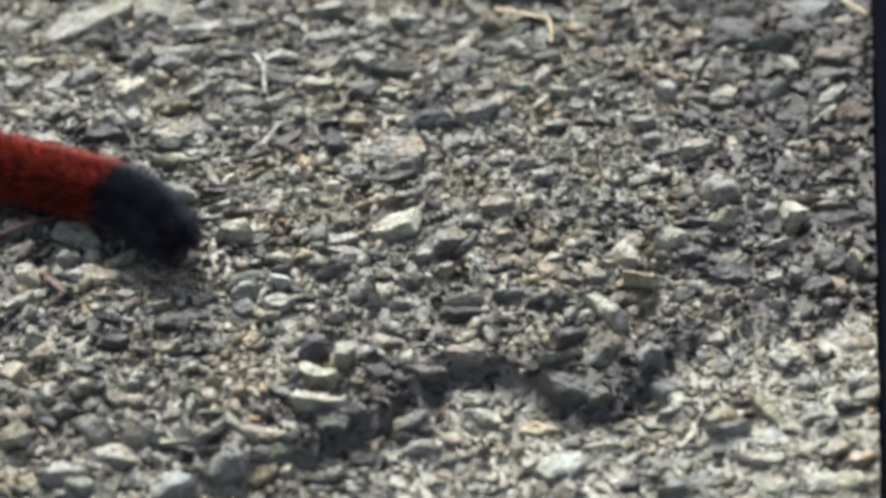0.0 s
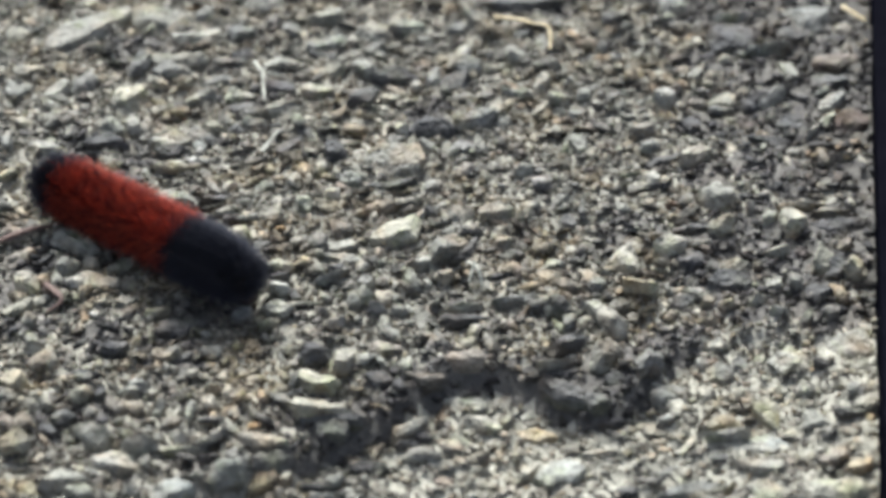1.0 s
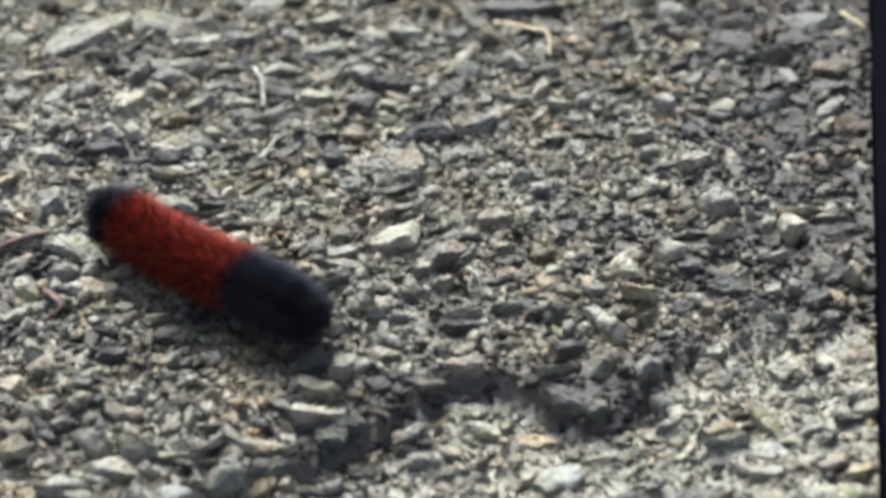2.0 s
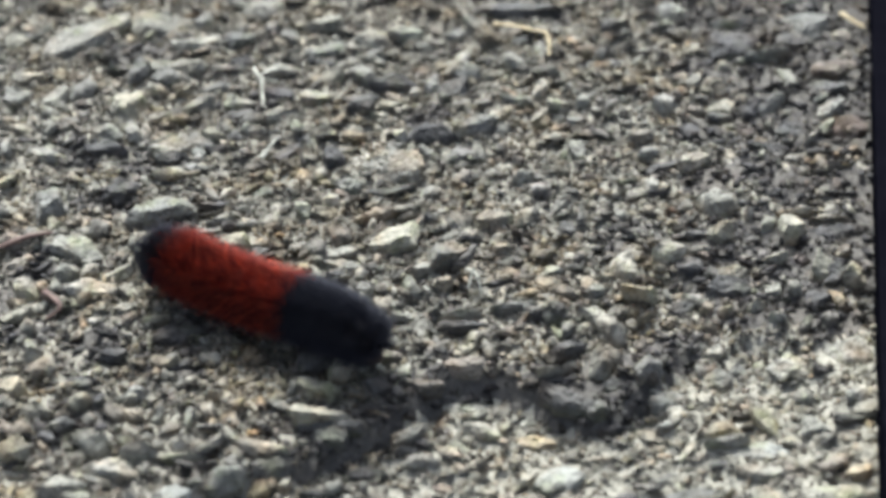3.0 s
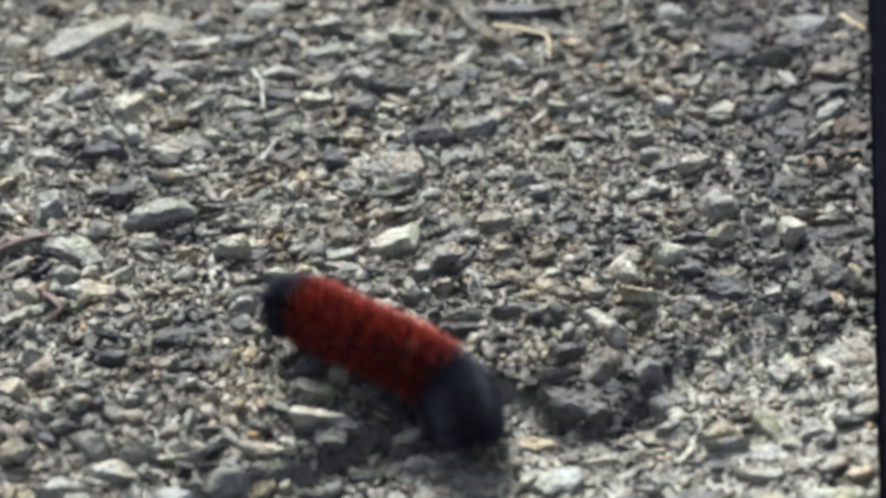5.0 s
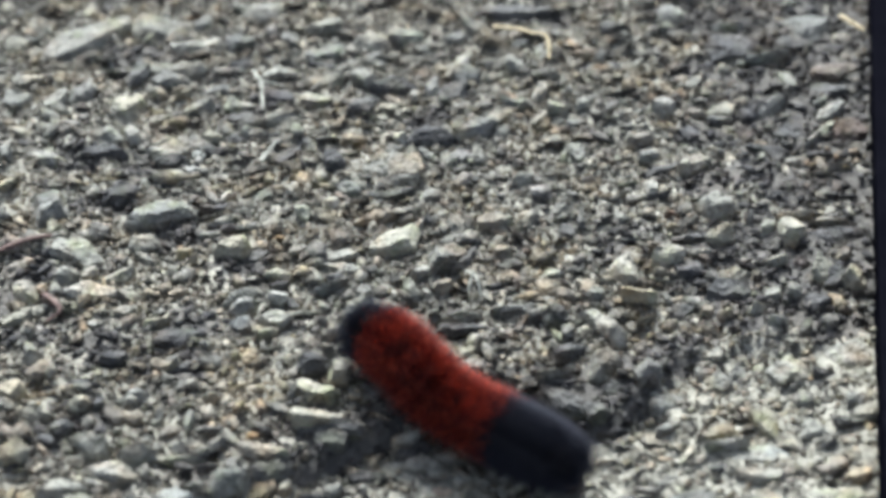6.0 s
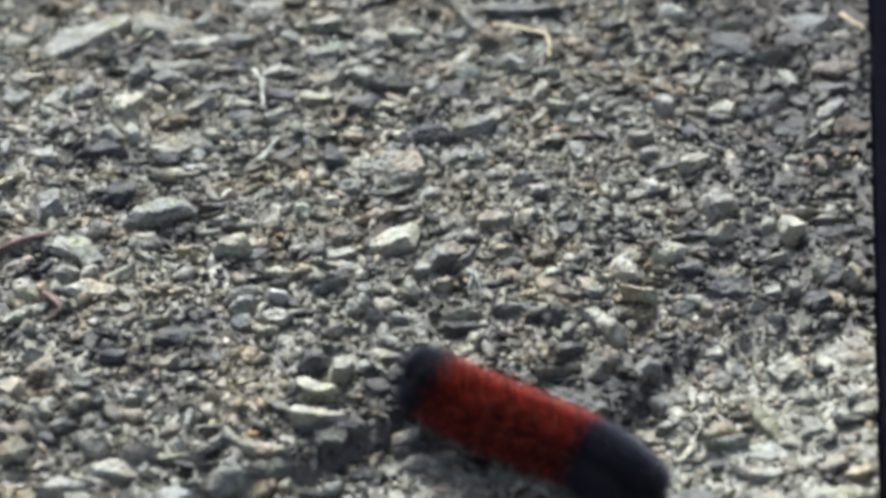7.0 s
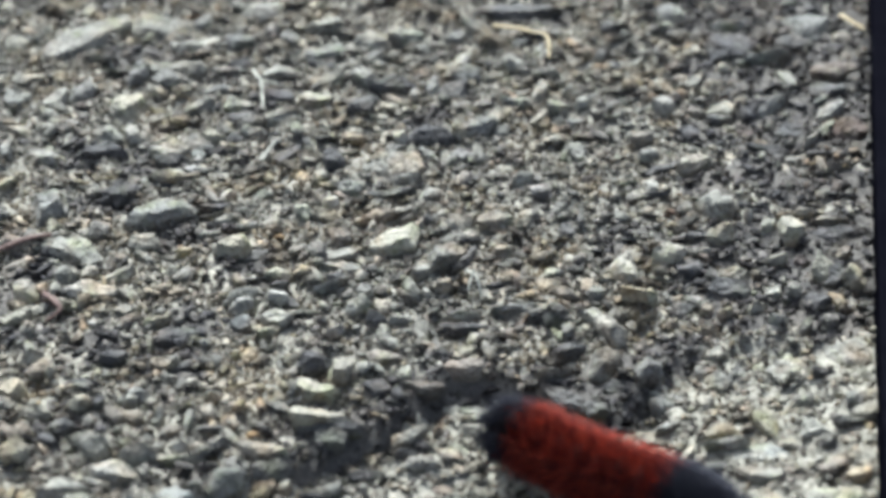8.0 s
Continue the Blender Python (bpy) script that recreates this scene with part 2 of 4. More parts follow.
# broken stones
def chip(points, seed, flat=0.7):
    """Corners and faces of one angular chip in a unit box."""
    r = np.random.default_rng(seed)
    p = r.normal(size=(points, 3))
    p /= np.linalg.norm(p, axis=1)[:, None]
    p = np.sign(p) * np.abs(p) ** flat
    p *= r.uniform(0.78, 1.0, (points, 1))
    bm = bmesh.new()
    for v in p:
        bm.verts.new(v)
    res = bmesh.ops.convex_hull(bm, input=bm.verts)
    bmesh.ops.delete(bm, geom=[g for g in set(res["geom_interior"] + res["geom_unused"]) if isinstance(g, bmesh.types.BMVert)], context="VERTS")
    bmesh.ops.recalc_face_normals(bm, faces=bm.faces)
    return bm


def stone_mesh(name, seed, l, w, h, material, taper=0.0, crown=None):
    """One broken stone: a many-sided base, a chipped shoulder and a smaller sloping top, with rough fracture faces."""
    r = np.random.default_rng(seed)
    n = int(r.integers(5, 9))
    turn = np.sort((np.arange(n) + r.uniform(-0.36, 0.36, n)) * 2 * np.pi / n)
    square = r.uniform(0.8, 1.2)
    ring = np.stack((np.cos(turn), np.sin(turn)), 1)
    ring = np.sign(ring) * np.abs(ring) ** square * r.uniform(0.66, 1.05, (n, 1))
    ring = 2 * (ring - ring.min(0)) / (ring.max(0) - ring.min(0)) - 1
    slope = r.normal(0, 0.3, 2)
    bm = bmesh.new()
    drawn = r.uniform(0.74, 0.96)
    shoulder = r.uniform(0.1, 0.5)
    if crown is None:
        crown = drawn
    elif crown < 0.7:
        shoulder = -0.1
    shift = r.normal(0, 0.09, 2) + np.array((0.0, 0.08))
    for z, k, wob in ((-1.0, 0.86, 0.05), (shoulder, 1.0, 0.04), (1.0, crown, 0.12)):
        for x, y in ring:
            q = np.array((x, y)) * k * r.uniform(1 - wob, 1 + wob)
            if z == 1.0:
                q += shift
            zz = z + (slope @ q + r.normal(0, 0.05) if z > -0.5 else 0.0)
            bm.verts.new((q[0], q[1] * (1 - taper * q[0]), zz))
    res = bmesh.ops.convex_hull(bm, input=bm.verts)
    bmesh.ops.delete(bm, geom=[g for g in set(res["geom_interior"] + res["geom_unused"]) if isinstance(g, bmesh.types.BMVert)], context="VERTS")
    for _ in range(2):
        side = Vector((*r.normal(0, 1, 2), r.uniform(0.2, 0.9))).normalized()
        cut = bmesh.ops.bisect_plane(bm, geom=bm.verts[:] + bm.edges[:] + bm.faces[:], plane_co=side * r.uniform(0.78, 0.98), plane_no=side, clear_outer=True)
        bmesh.ops.contextual_create(bm, geom=[g for g in cut["geom_cut"] if isinstance(g, bmesh.types.BMEdge)])
    for v in bm.verts:
        v.co = Vector((v.co.x * l / 2, v.co.y * w / 2, v.co.z * h / 2))
    bmesh.ops.recalc_face_normals(bm, faces=bm.faces)
    bmesh.ops.dissolve_limit(bm, angle_limit=radians(9), verts=bm.verts, edges=bm.edges)
    bmesh.ops.bevel(bm, geom=bm.edges, offset=0.00010, segments=1, profile=0.5, affect="EDGES", clamp_overlap=True)
    bmesh.ops.triangulate(bm, faces=bm.faces)
    for limit in (0.0024, 0.0013, 0.0008):
        bmesh.ops.subdivide_edges(bm, edges=[e for e in bm.edges if e.calc_length() > limit], cuts=1, use_grid_fill=True)
        bmesh.ops.triangulate(bm, faces=bm.faces)
    off = Vector((seed * 3.7, 0, 0))
    grow = min(1.0, w / 0.003)
    bm.normal_update()
    for v in bm.verts:
        q = v.co * 1000
        d = 0.4 * noise.noise(q * 0.45 + off) + 0.2 * noise.noise(q * 1.1 + off) + 0.10 * noise.noise(q * 2.6 + off)
        v.co += v.normal * d * 0.0011 * grow
    me = bpy.data.meshes.new(name)
    bm.to_mesh(me)
    bm.free()
    me.materials.append(material)
    me.polygons.foreach_set("use_smooth", np.full(len(me.polygons), True))
    me.set_sharp_from_angle(angle=radians(26))
    return me


BEDS = []
PEBBLES = []


def lay_stones(tone, rows):
    """Stones of one kind: place on the ground, length, width and height above it in mm, turn in degrees;
    where a stone has a plain shape, how much it narrows along its length and how wide its top is."""
    for x, y, l, w, h, turn, *shape in rows:
        x, y, l, w, h = x / 1000, y / 1000, l / 1000, w / 1000, h / 1000
        tall = h + 0.0016
        me = stone_mesh("stone", len(BEDS) + 11, l * 1.06, w * 1.12, tall, STONE[tone], *shape)
        place = pose(x, y, float(ground_z(x, y)) + h - tall / 2, RNG.uniform(-5, 5), RNG.uniform(-5, 5), turn)
        BEDS.append((x, y, l, w, radians(turn)))
        if l * w < 5.2e-6:
            me.transform(place)
            PEBBLES.append((tone, me))
            continue
        ob = new("stone", me)
        ob.matrix_world = place
        tagged(ob, STONE_WORDS[tone], "stone", "gravel stones")


def join_pebbles():
    """The small chips among the stones, as one sheet of loose stuff."""
    verts, faces, slots, base = [], [], [], 0
    for tone, me in PEBBLES:
        verts += [v.co[:] for v in me.vertices]
        faces += [[base + i for i in p.vertices] for p in me.polygons]
        slots += [list(STONE).index(tone)] * len(me.polygons)
        base += len(me.vertices)
        bpy.data.meshes.remove(me)
    me = link_mesh("small_chips", verts, faces, CHIP_STONE["W"], True)
    for tone in list(STONE)[1:]:
        me.materials.append(CHIP_STONE[tone])
    me.polygons.foreach_set("material_index", np.array(slots, np.int32))
    me.set_sharp_from_angle(angle=radians(26))
    tagged(new("small_chips", me), "small loose stone chips, white to dark grey", "gravel", kind="stuff")


lay_stones("W", (
    (-17.7, 73.2, 3.2, 2.4, 1.6, 16),
    (-34.0, 69.8, 2.8, 2.0, 1.5, 9),
    (33.6, 57.5, 3.9, 3.1, 1.9, 0),
    (-64.4, 57.2, 1.6, 1.5, 1.2, 0),
    (-66.4, 52.9, 4.0, 1.8, 1.3, 27),
    (-1.7, 48.6, 8.3, 2.7, 2.6, 73, 0.5, 0.6),
    (18.3, 47.2, 2.3, 4.5, 2.1, -25),
    (-5.4, 45.3, 2.5, 1.7, 1.5, 13),
    (21.9, 42.2, 5.2, 2.7, 2.3, 13),
    (41.2, 41.7, 5.9, 4.3, 2.6, 0, 0, 0.65),
    (36.5, 40.5, 2.2, 1.3, 1.3, 10),
    (-21.9, 35.9, 1.8, 1.4, 1.3, 18),
    (-42.4, 35.4, 1.2, 1.3, 1.3, 0),
    (-11.8, 35.0, 1.9, 1.3, 1.2, 11),
    (-7.8, 30.4, 2.6, 1.9, 1.5, 12),
    (-31.0, 26.5, 3.4, 0.9, 1.7, 57),
))
lay_stones("W", (
    (14.2, 24.4, 1.6, 1.4, 1.3, 19),
    (26.2, 23.3, 1.7, 1.2, 1.3, 0),
    (-44.7, 20.0, 3.2, 1.2, 1.5, 16),
    (36.6, 15.9, 2.3, 3.8, 2.2, 0),
    (-37.6, 13.7, 2.8, 1.6, 1.6, 36),
    (-19.7, 11.2, 3.9, 2.5, 1.8, 33),
    (-57.9, 9.4, 1.5, 1.2, 1.2, 13),
    (-24.1, 8.9, 2.7, 3.3, 2.1, 7),
    (53.2, 8.6, 2.0, 1.8, 1.5, 9),
    (-12.1, 5.2, 1.8, 2.9, 2.0, 10),
    (-4.1, 4.8, 1.3, 1.7, 1.6, -7),
    (43.0, -1.5, 5.2, 1.0, 1.7, 0),
    (37.3, -4.9, 5.4, 1.9, 2.1, 13),
    (30.1, -7.5, 6.3, 4.3, 2.6, -64, 0, 0.85),
    (-6.5, -9.2, 1.6, 1.9, 1.4, 11),
    (-68.3, -12.3, 3.9, 4.5, 2.6, 34, 0.2, 0.9),
))
lay_stones("W", (
    (-57.7, -12.7, 9.1, 2.8, 2.0, -6),
    (-2.4, -13.0, 1.3, 1.7, 1.6, 33),
    (-12.9, -14.1, 3.3, 1.8, 1.7, 13),
    (-26.6, -14.6, 3.2, 2.1, 1.9, 10),
    (-58.1, -14.9, 2.4, 1.2, 1.8, 29),
    (50.4, -16.5, 1.2, 1.8, 1.6, 14),
    (-13.1, -17.8, 4.8, 2.0, 1.8, 8),
    (-19.3, -20.1, 1.8, 0.7, 1.2, 0),
    (53.2, -21.2, 3.1, 1.2, 1.6, -13),
    (42.1, -21.4, 3.2, 0.9, 1.4, -18),
    (-17.1, -22.8, 3.7, 1.8, 1.8, 34),
    (-9.1, -25.7, 2.0, 1.2, 1.6, 0),
    (41.3, -30.0, 3.9, 1.2, 0.9, 20),
    (-1.8, -33.8, 1.2, 0.8, 1.3, 46),
    (51.5, -36.0, 3.5, 1.2, 0.9, 0),
    (40.1, -36.9, 2.6, 4.0, 1.1, -14),
))
lay_stones("W", (
    (-35.3, -38.4, 2.6, 1.6, 1.9, -6),
    (0.5, -41.0, 1.6, 1.8, 1.0, 23),
    (32.8, -46.6, 2.5, 1.1, 0.9, 0),
    (23.3, -47.0, 5.5, 1.4, 0.9, 0),
    (-20.8, -47.2, 2.1, 1.5, 1.6, -10),
    (-47.2, -47.8, 2.2, 1.5, 1.7, 9),
    (-38.3, -49.7, 2.9, 1.5, 1.7, 9),
    (12.2, -51.3, 6.2, 1.8, 1.1, 41, 0.2, 0.9),
    (-47.7, -53.8, 8.0, 3.6, 2.6, -2, 0.1, 0.9),
    (-23.1, -53.9, 2.5, 1.5, 1.6, 13),
    (-11.4, -54.1, 1.2, 1.7, 1.6, 0),
    (-62.0, -57.4, 1.8, 1.2, 1.5, 39),
    (-44.5, -58.8, 1.9, 0.9, 1.6, 60),
))
lay_stones("Y", (
    (-83.7, 63.7, 4.8, 3.4, 1.5, 5),
    (-79.3, 51.2, 6.2, 3.4, 1.7, 19),
    (-21.7, 50.6, 6.3, 3.2, 1.9, 22),
    (-48.8, 46.3, 4.0, 1.5, 1.7, 39),
    (-10.0, 42.9, 3.8, 2.1, 1.5, 3),
    (51.8, 41.1, 5.5, 2.7, 2.6, 10),
    (-58.7, 40.5, 6.9, 7.8, 3.0, 11, 0, 0.55),
    (-41.9, 31.9, 5.0, 2.6, 1.8, -17),
    (-69.3, 26.3, 3.6, 2.6, 1.6, 48),
))
lay_stones("T", (
    (70.3, 24.0, 4.2, 2.3, 1.9, 10),
))
lay_stones("Y", (
    (-11.5, 23.6, 4.0, 2.1, 2.8, 2),
    (-77.1, 17.7, 2.4, 5.1, 1.8, -45),
    (39.9, 5.6, 3.4, 1.1, 1.3, -5),
    (59.2, 3.5, 5.2, 5.7, 3.0, 27, -0.2, 0.8),
    (46.9, 2.0, 4.9, 2.0, 2.2, 6),
    (-8.1, -0.3, 8.9, 5.7, 3.5, 8, -0.35, 0.8),
    (-43.5, -1.7, 2.8, 1.1, 1.4, 6),
    (-35.2, -2.7, 6.6, 3.0, 2.8, 11, -0.25, 0.7),
    (55.1, -4.5, 4.7, 1.6, 2.2, 0),
    (63.0, -6.8, 4.6, 3.8, 2.3, 27),
    (-8.7, -7.4, 1.7, 1.3, 1.3, 10),
    (-58.6, -7.9, 3.0, 2.5, 1.7, -14),
    (26.8, -9.2, 3.3, 1.3, 1.5, 5),
    (68.0, -9.2, 4.7, 3.9, 2.6, 18, 0, 0.9),
    (10.7, -9.7, 3.7, 1.6, 1.5, 5),
    (32.0, -14.1, 5.6, 3.2, 2.6, -9, 0.1, 0.95),
))
lay_stones("Y", (
    (-68.3, -19.1, 4.9, 2.4, 1.7, 20),
    (-45.7, -20.4, 4.5, 2.0, 2.2, 14),
    (-27.9, -22.5, 3.2, 2.3, 1.9, 13),
    (3.4, -26.2, 4.8, 2.6, 2.3, 16, 0.3, 0.85),
    (49.3, -28.3, 3.2, 2.8, 1.0, 39),
    (-15.5, -32.2, 5.5, 3.6, 3.0, 33, 0.2, 0.6),
    (44.8, -36.3, 2.2, 3.2, 1.0, -17),
    (-19.3, -36.4, 6.9, 3.0, 2.7, 4, 0.2, 0.95),
    (-65.2, -37.2, 4.2, 3.5, 2.2, 10),
    (-54.8, -39.2, 4.6, 3.4, 2.2, 6, 0, 0.45),
    (49.1, -41.6, 3.7, 5.1, 1.2, 28),
    (6.1, -41.8, 6.6, 2.6, 1.0, -16),
    (-17.8, -43.1, 9.1, 2.2, 2.8, 2, 0, 0.95),
    (41.7, -43.8, 5.2, 2.1, 1.1, 7),
    (51.6, -45.3, 3.1, 2.4, 1.0, 11),
    (36.4, -46.9, 4.0, 1.6, 1.0, 62),
))
lay_stones("Y", (
    (-62.5, -50.1, 4.2, 2.9, 2.7, 16, -0.3, 0.95),
    (-39.2, -51.0, 8.2, 1.0, 1.7, 2),
    (38.1, -56.7, 6.5, 0.8, 0.9, 13),
))
lay_stones("P", (
    (-71.7, 77.1, 4.0, 3.9, 1.5, 13),
))
lay_stones("G", (
    (58.4, 72.4, 11.5, 2.9, 1.8, 3),
))
lay_stones("P", (
    (44.9, 71.9, 4.9, 2.8, 1.7, 18),
    (-56.8, 70.8, 14.1, 6.6, 1.7, -22),
    (-23.8, 70.6, 7.5, 4.4, 2.0, 17),
    (5.7, 70.3, 3.4, 2.9, 1.5, 0),
))
lay_stones("T", (
    (78.6, 66.6, 2.9, 3.8, 1.7, 9),
))
lay_stones("P", (
    (-70.6, 66.4, 20.6, 6.6, 2.5, 47, 0.15, 0.95),
    (-14.1, 64.4, 8.6, 5.9, 2.6, 17, 0, 0.6),
    (-3.8, 62.3, 3.4, 2.3, 1.4, 11),
    (-48.5, 62.3, 9.9, 4.5, 1.8, 7),
    (20.0, 61.6, 4.8, 2.9, 1.8, 60),
))
lay_stones("G", (
    (62.8, 59.6, 10.7, 2.2, 1.8, 16),
))
lay_stones("P", (
    (37.5, 59.1, 3.8, 1.7, 1.6, 50),
    (30.4, 58.8, 3.7, 2.1, 1.6, 46),
    (14.3, 56.2, 4.4, 3.0, 1.7, 5),
    (54.1, 56.1, 3.2, 2.6, 1.6, 40),
    (-32.0, 54.9, 9.1, 3.7, 2.0, 21),
    (3.6, 54.0, 7.1, 3.0, 1.6, 8),
    (-50.8, 53.9, 11.6, 3.4, 2.0, 5),
    (21.2, 52.1, 2.9, 3.1, 1.6, -44),
    (-15.0, 52.1, 4.4, 5.4, 2.1, 44),
    (65.7, 51.5, 6.7, 2.7, 1.9, -65),
    (48.1, 50.8, 6.3, 2.7, 1.8, 53),
    (23.9, 47.8, 1.9, 1.6, 1.3, 31),
    (-53.6, 47.1, 2.8, 2.5, 1.5, 16),
    (-24.4, 45.0, 5.8, 3.5, 1.6, -20),
    (38.1, 44.6, 1.6, 1.3, 1.3, -21),
    (-73.0, 44.5, 7.2, 3.7, 2.1, 69),
))
lay_stones("P", (
    (-38.5, 42.7, 6.5, 2.8, 2.3, -7),
    (26.3, 42.2, 2.6, 2.0, 1.8, -8),
    (-45.3, 41.7, 6.3, 3.2, 2.1, 12),
    (61.5, 41.4, 7.2, 1.7, 1.8, 41),
    (-23.1, 40.5, 1.5, 1.7, 1.3, 0),
    (-52.9, 39.1, 5.8, 1.9, 1.8, 34),
    (-11.7, 38.9, 3.7, 1.7, 1.6, 6),
    (18.3, 38.6, 5.6, 2.0, 1.6, 57),
    (-31.2, 37.4, 10.2, 2.2, 1.8, 27),
    (-77.6, 35.4, 4.2, 4.2, 1.8, 26),
    (-71.7, 34.7, 4.2, 3.2, 1.8, 35),
    (10.7, 34.1, 3.9, 2.3, 1.3, 19),
    (-34.7, 32.7, 4.8, 2.0, 1.7, -9),
    (-62.0, 32.4, 5.9, 4.6, 2.3, 28, 0, 0.5),
    (-56.5, 32.3, 3.4, 4.4, 2.0, 22),
))
lay_stones("G", (
    (67.1, 30.6, 4.5, 1.3, 1.6, 46),
))
lay_stones("P", (
    (-3.0, 26.7, 4.1, 1.9, 1.5, -10),
    (-71.9, 26.5, 5.8, 3.9, 1.8, 29),
    (24.3, 26.4, 3.5, 4.6, 1.8, 41),
    (44.9, 22.4, 6.8, 3.2, 1.8, 21),
    (-10.0, 21.6, 12.8, 5.5, 2.6, 3),
    (-47.5, 19.0, 8.4, 2.2, 2.0, 6),
    (-62.4, 18.5, 5.9, 1.9, 1.6, 8),
    (-8.9, 18.5, 9.1, 2.8, 1.8, 11),
    (14.0, 18.0, 4.0, 1.2, 1.5, 5),
    (-61.5, 16.3, 3.2, 2.1, 1.5, 32),
    (31.3, 15.7, 2.1, 1.5, 1.4, 14),
    (-31.6, 14.9, 4.0, 2.1, 1.6, 7),
    (47.4, 11.2, 9.7, 5.3, 3.0, 8, 0.1, 0.6),
    (20.1, 10.7, 3.0, 2.1, 1.4, 6),
    (60.6, 8.1, 6.5, 1.4, 1.8, 9),
    (9.0, 6.5, 6.5, 3.3, 1.6, 14),
))
lay_stones("P", (
    (-38.4, 6.5, 4.4, 1.1, 1.6, 0),
))
lay_stones("T", (
    (66.8, 6.1, 7.0, 2.4, 2.0, 7),
))
lay_stones("P", (
    (55.6, 5.4, 3.5, 2.2, 1.6, 27),
    (-32.8, 4.4, 2.4, 1.1, 1.5, 8),
    (-39.5, 2.8, 5.3, 1.4, 1.7, -3),
    (-58.4, 2.2, 4.9, 1.8, 1.6, 40),
    (-50.4, 0.4, 5.7, 2.5, 2.3, 13),
    (-17.9, -2.4, 8.6, 2.8, 1.7, 10),
    (9.7, -2.4, 4.1, 2.6, 2.2, 29, 0.4, 0.6),
    (-61.4, -2.5, 9.7, 5.2, 2.3, -21, 0.3, 0.95),
    (-49.9, -3.4, 5.4, 1.2, 1.6, -39),
    (66.6, -3.5, 2.6, 1.7, 1.6, 17),
    (-41.6, -3.9, 1.5, 1.3, 1.3, 30),
    (-16.8, -5.8, 8.5, 2.5, 1.4, -2),
    (48.1, -6.9, 6.1, 3.7, 1.8, -14),
    (17.8, -7.4, 5.2, 2.3, 1.8, 24, 0.3, 0.6),
    (-53.2, -8.0, 5.3, 2.7, 1.9, 25),
    (-27.1, -8.0, 5.1, 2.5, 1.8, 3),
))
lay_stones("P", (
    (-3.6, -8.4, 3.8, 1.9, 1.5, 14),
    (-62.1, -9.3, 4.4, 3.2, 1.7, -10, 0, 0.6),
    (-0.2, -11.3, 2.9, 3.3, 1.9, -30, 0, 0.7),
    (-51.5, -12.4, 3.7, 2.5, 1.6, 0),
    (54.0, -12.4, 3.9, 2.5, 1.7, 11),
    (57.4, -12.9, 3.2, 2.4, 1.7, 22),
    (-43.0, -13.2, 3.2, 1.7, 1.5, 37),
    (-32.9, -13.8, 6.0, 1.7, 2.1, 30),
    (-65.9, -16.0, 4.2, 1.5, 1.8, 24),
    (50.4, -17.7, 3.8, 1.0, 1.5, 11),
    (-50.9, -17.8, 4.0, 2.7, 1.7, 10),
    (-26.7, -19.3, 6.1, 3.5, 1.8, 0),
    (2.8, -19.3, 8.1, 0.8, 2.3, -2),
    (32.6, -19.4, 4.5, 0.6, 1.6, 32),
    (61.9, -19.6, 3.8, 1.3, 1.5, 11),
    (-7.0, -20.6, 2.9, 0.9, 1.6, -6),
))
lay_stones("P", (
    (-66.2, -21.9, 3.2, 2.2, 1.7, 40),
    (25.5, -22.3, 9.6, 3.1, 2.6, -46, -0.5, 0.9),
    (63.3, -26.0, 10.6, 5.8, 1.5, 7, 0, 0.8),
    (42.8, -26.2, 4.1, 2.3, 1.8, 6),
    (-64.0, -29.2, 3.9, 1.7, 1.7, 10),
    (54.0, -29.7, 6.3, 4.8, 1.1, 25),
    (-43.0, -29.9, 5.2, 3.0, 1.9, 3),
    (46.0, -30.5, 3.6, 2.9, 0.9, 4),
    (64.2, -31.0, 5.2, 3.4, 1.0, 14),
    (-9.7, -32.1, 5.1, 1.3, 2.0, -30),
    (17.5, -32.2, 7.3, 1.3, 2.0, 24),
    (-60.4, -32.5, 3.0, 2.7, 2.1, 41, 0, 0.3),
    (42.7, -32.7, 4.3, 3.3, 0.9, -9),
    (4.0, -36.7, 6.5, 2.4, 0.9, -4),
    (12.3, -38.0, 3.9, 1.7, 0.9, 0),
    (-47.4, -38.1, 2.2, 2.0, 2.3, 24),
))
lay_stones("P", (
    (-42.9, -41.5, 2.5, 2.0, 1.8, 49),
    (-61.0, -41.9, 5.9, 2.4, 1.7, 0),
    (64.2, -42.4, 2.4, 2.0, 0.9, 49),
    (-5.0, -43.2, 5.8, 2.9, 2.2, 18, 0.3, 0.8),
    (-37.8, -43.3, 4.9, 1.0, 1.6, 82),
    (55.8, -43.8, 5.0, 3.2, 1.1, 14),
    (2.3, -44.4, 4.5, 2.2, 1.0, -32),
    (42.2, -46.6, 6.8, 1.6, 1.1, 5),
    (-3.0, -48.1, 5.0, 1.8, 0.9, 0),
    (-26.5, -49.4, 7.6, 2.4, 2.3, 4, 0.15, 0.95),
    (-50.7, -49.8, 4.5, 1.8, 1.9, 12),
    (-44.1, -51.6, 5.3, 1.7, 1.7, 15),
    (-30.0, -52.3, 3.3, 2.2, 1.7, 10),
    (46.3, -53.1, 7.3, 2.3, 1.0, -4),
    (-16.1, -54.0, 3.3, 2.2, 1.6, 10),
    (46.6, -57.5, 6.4, 4.4, 1.1, -5),
))
lay_stones("P", (
    (56.5, -58.0, 10.0, 3.9, 1.3, 6),
    (-54.7, -58.3, 7.2, 2.9, 1.9, 4),
    (-51.5, -60.7, 4.7, 2.4, 1.6, 7),
))
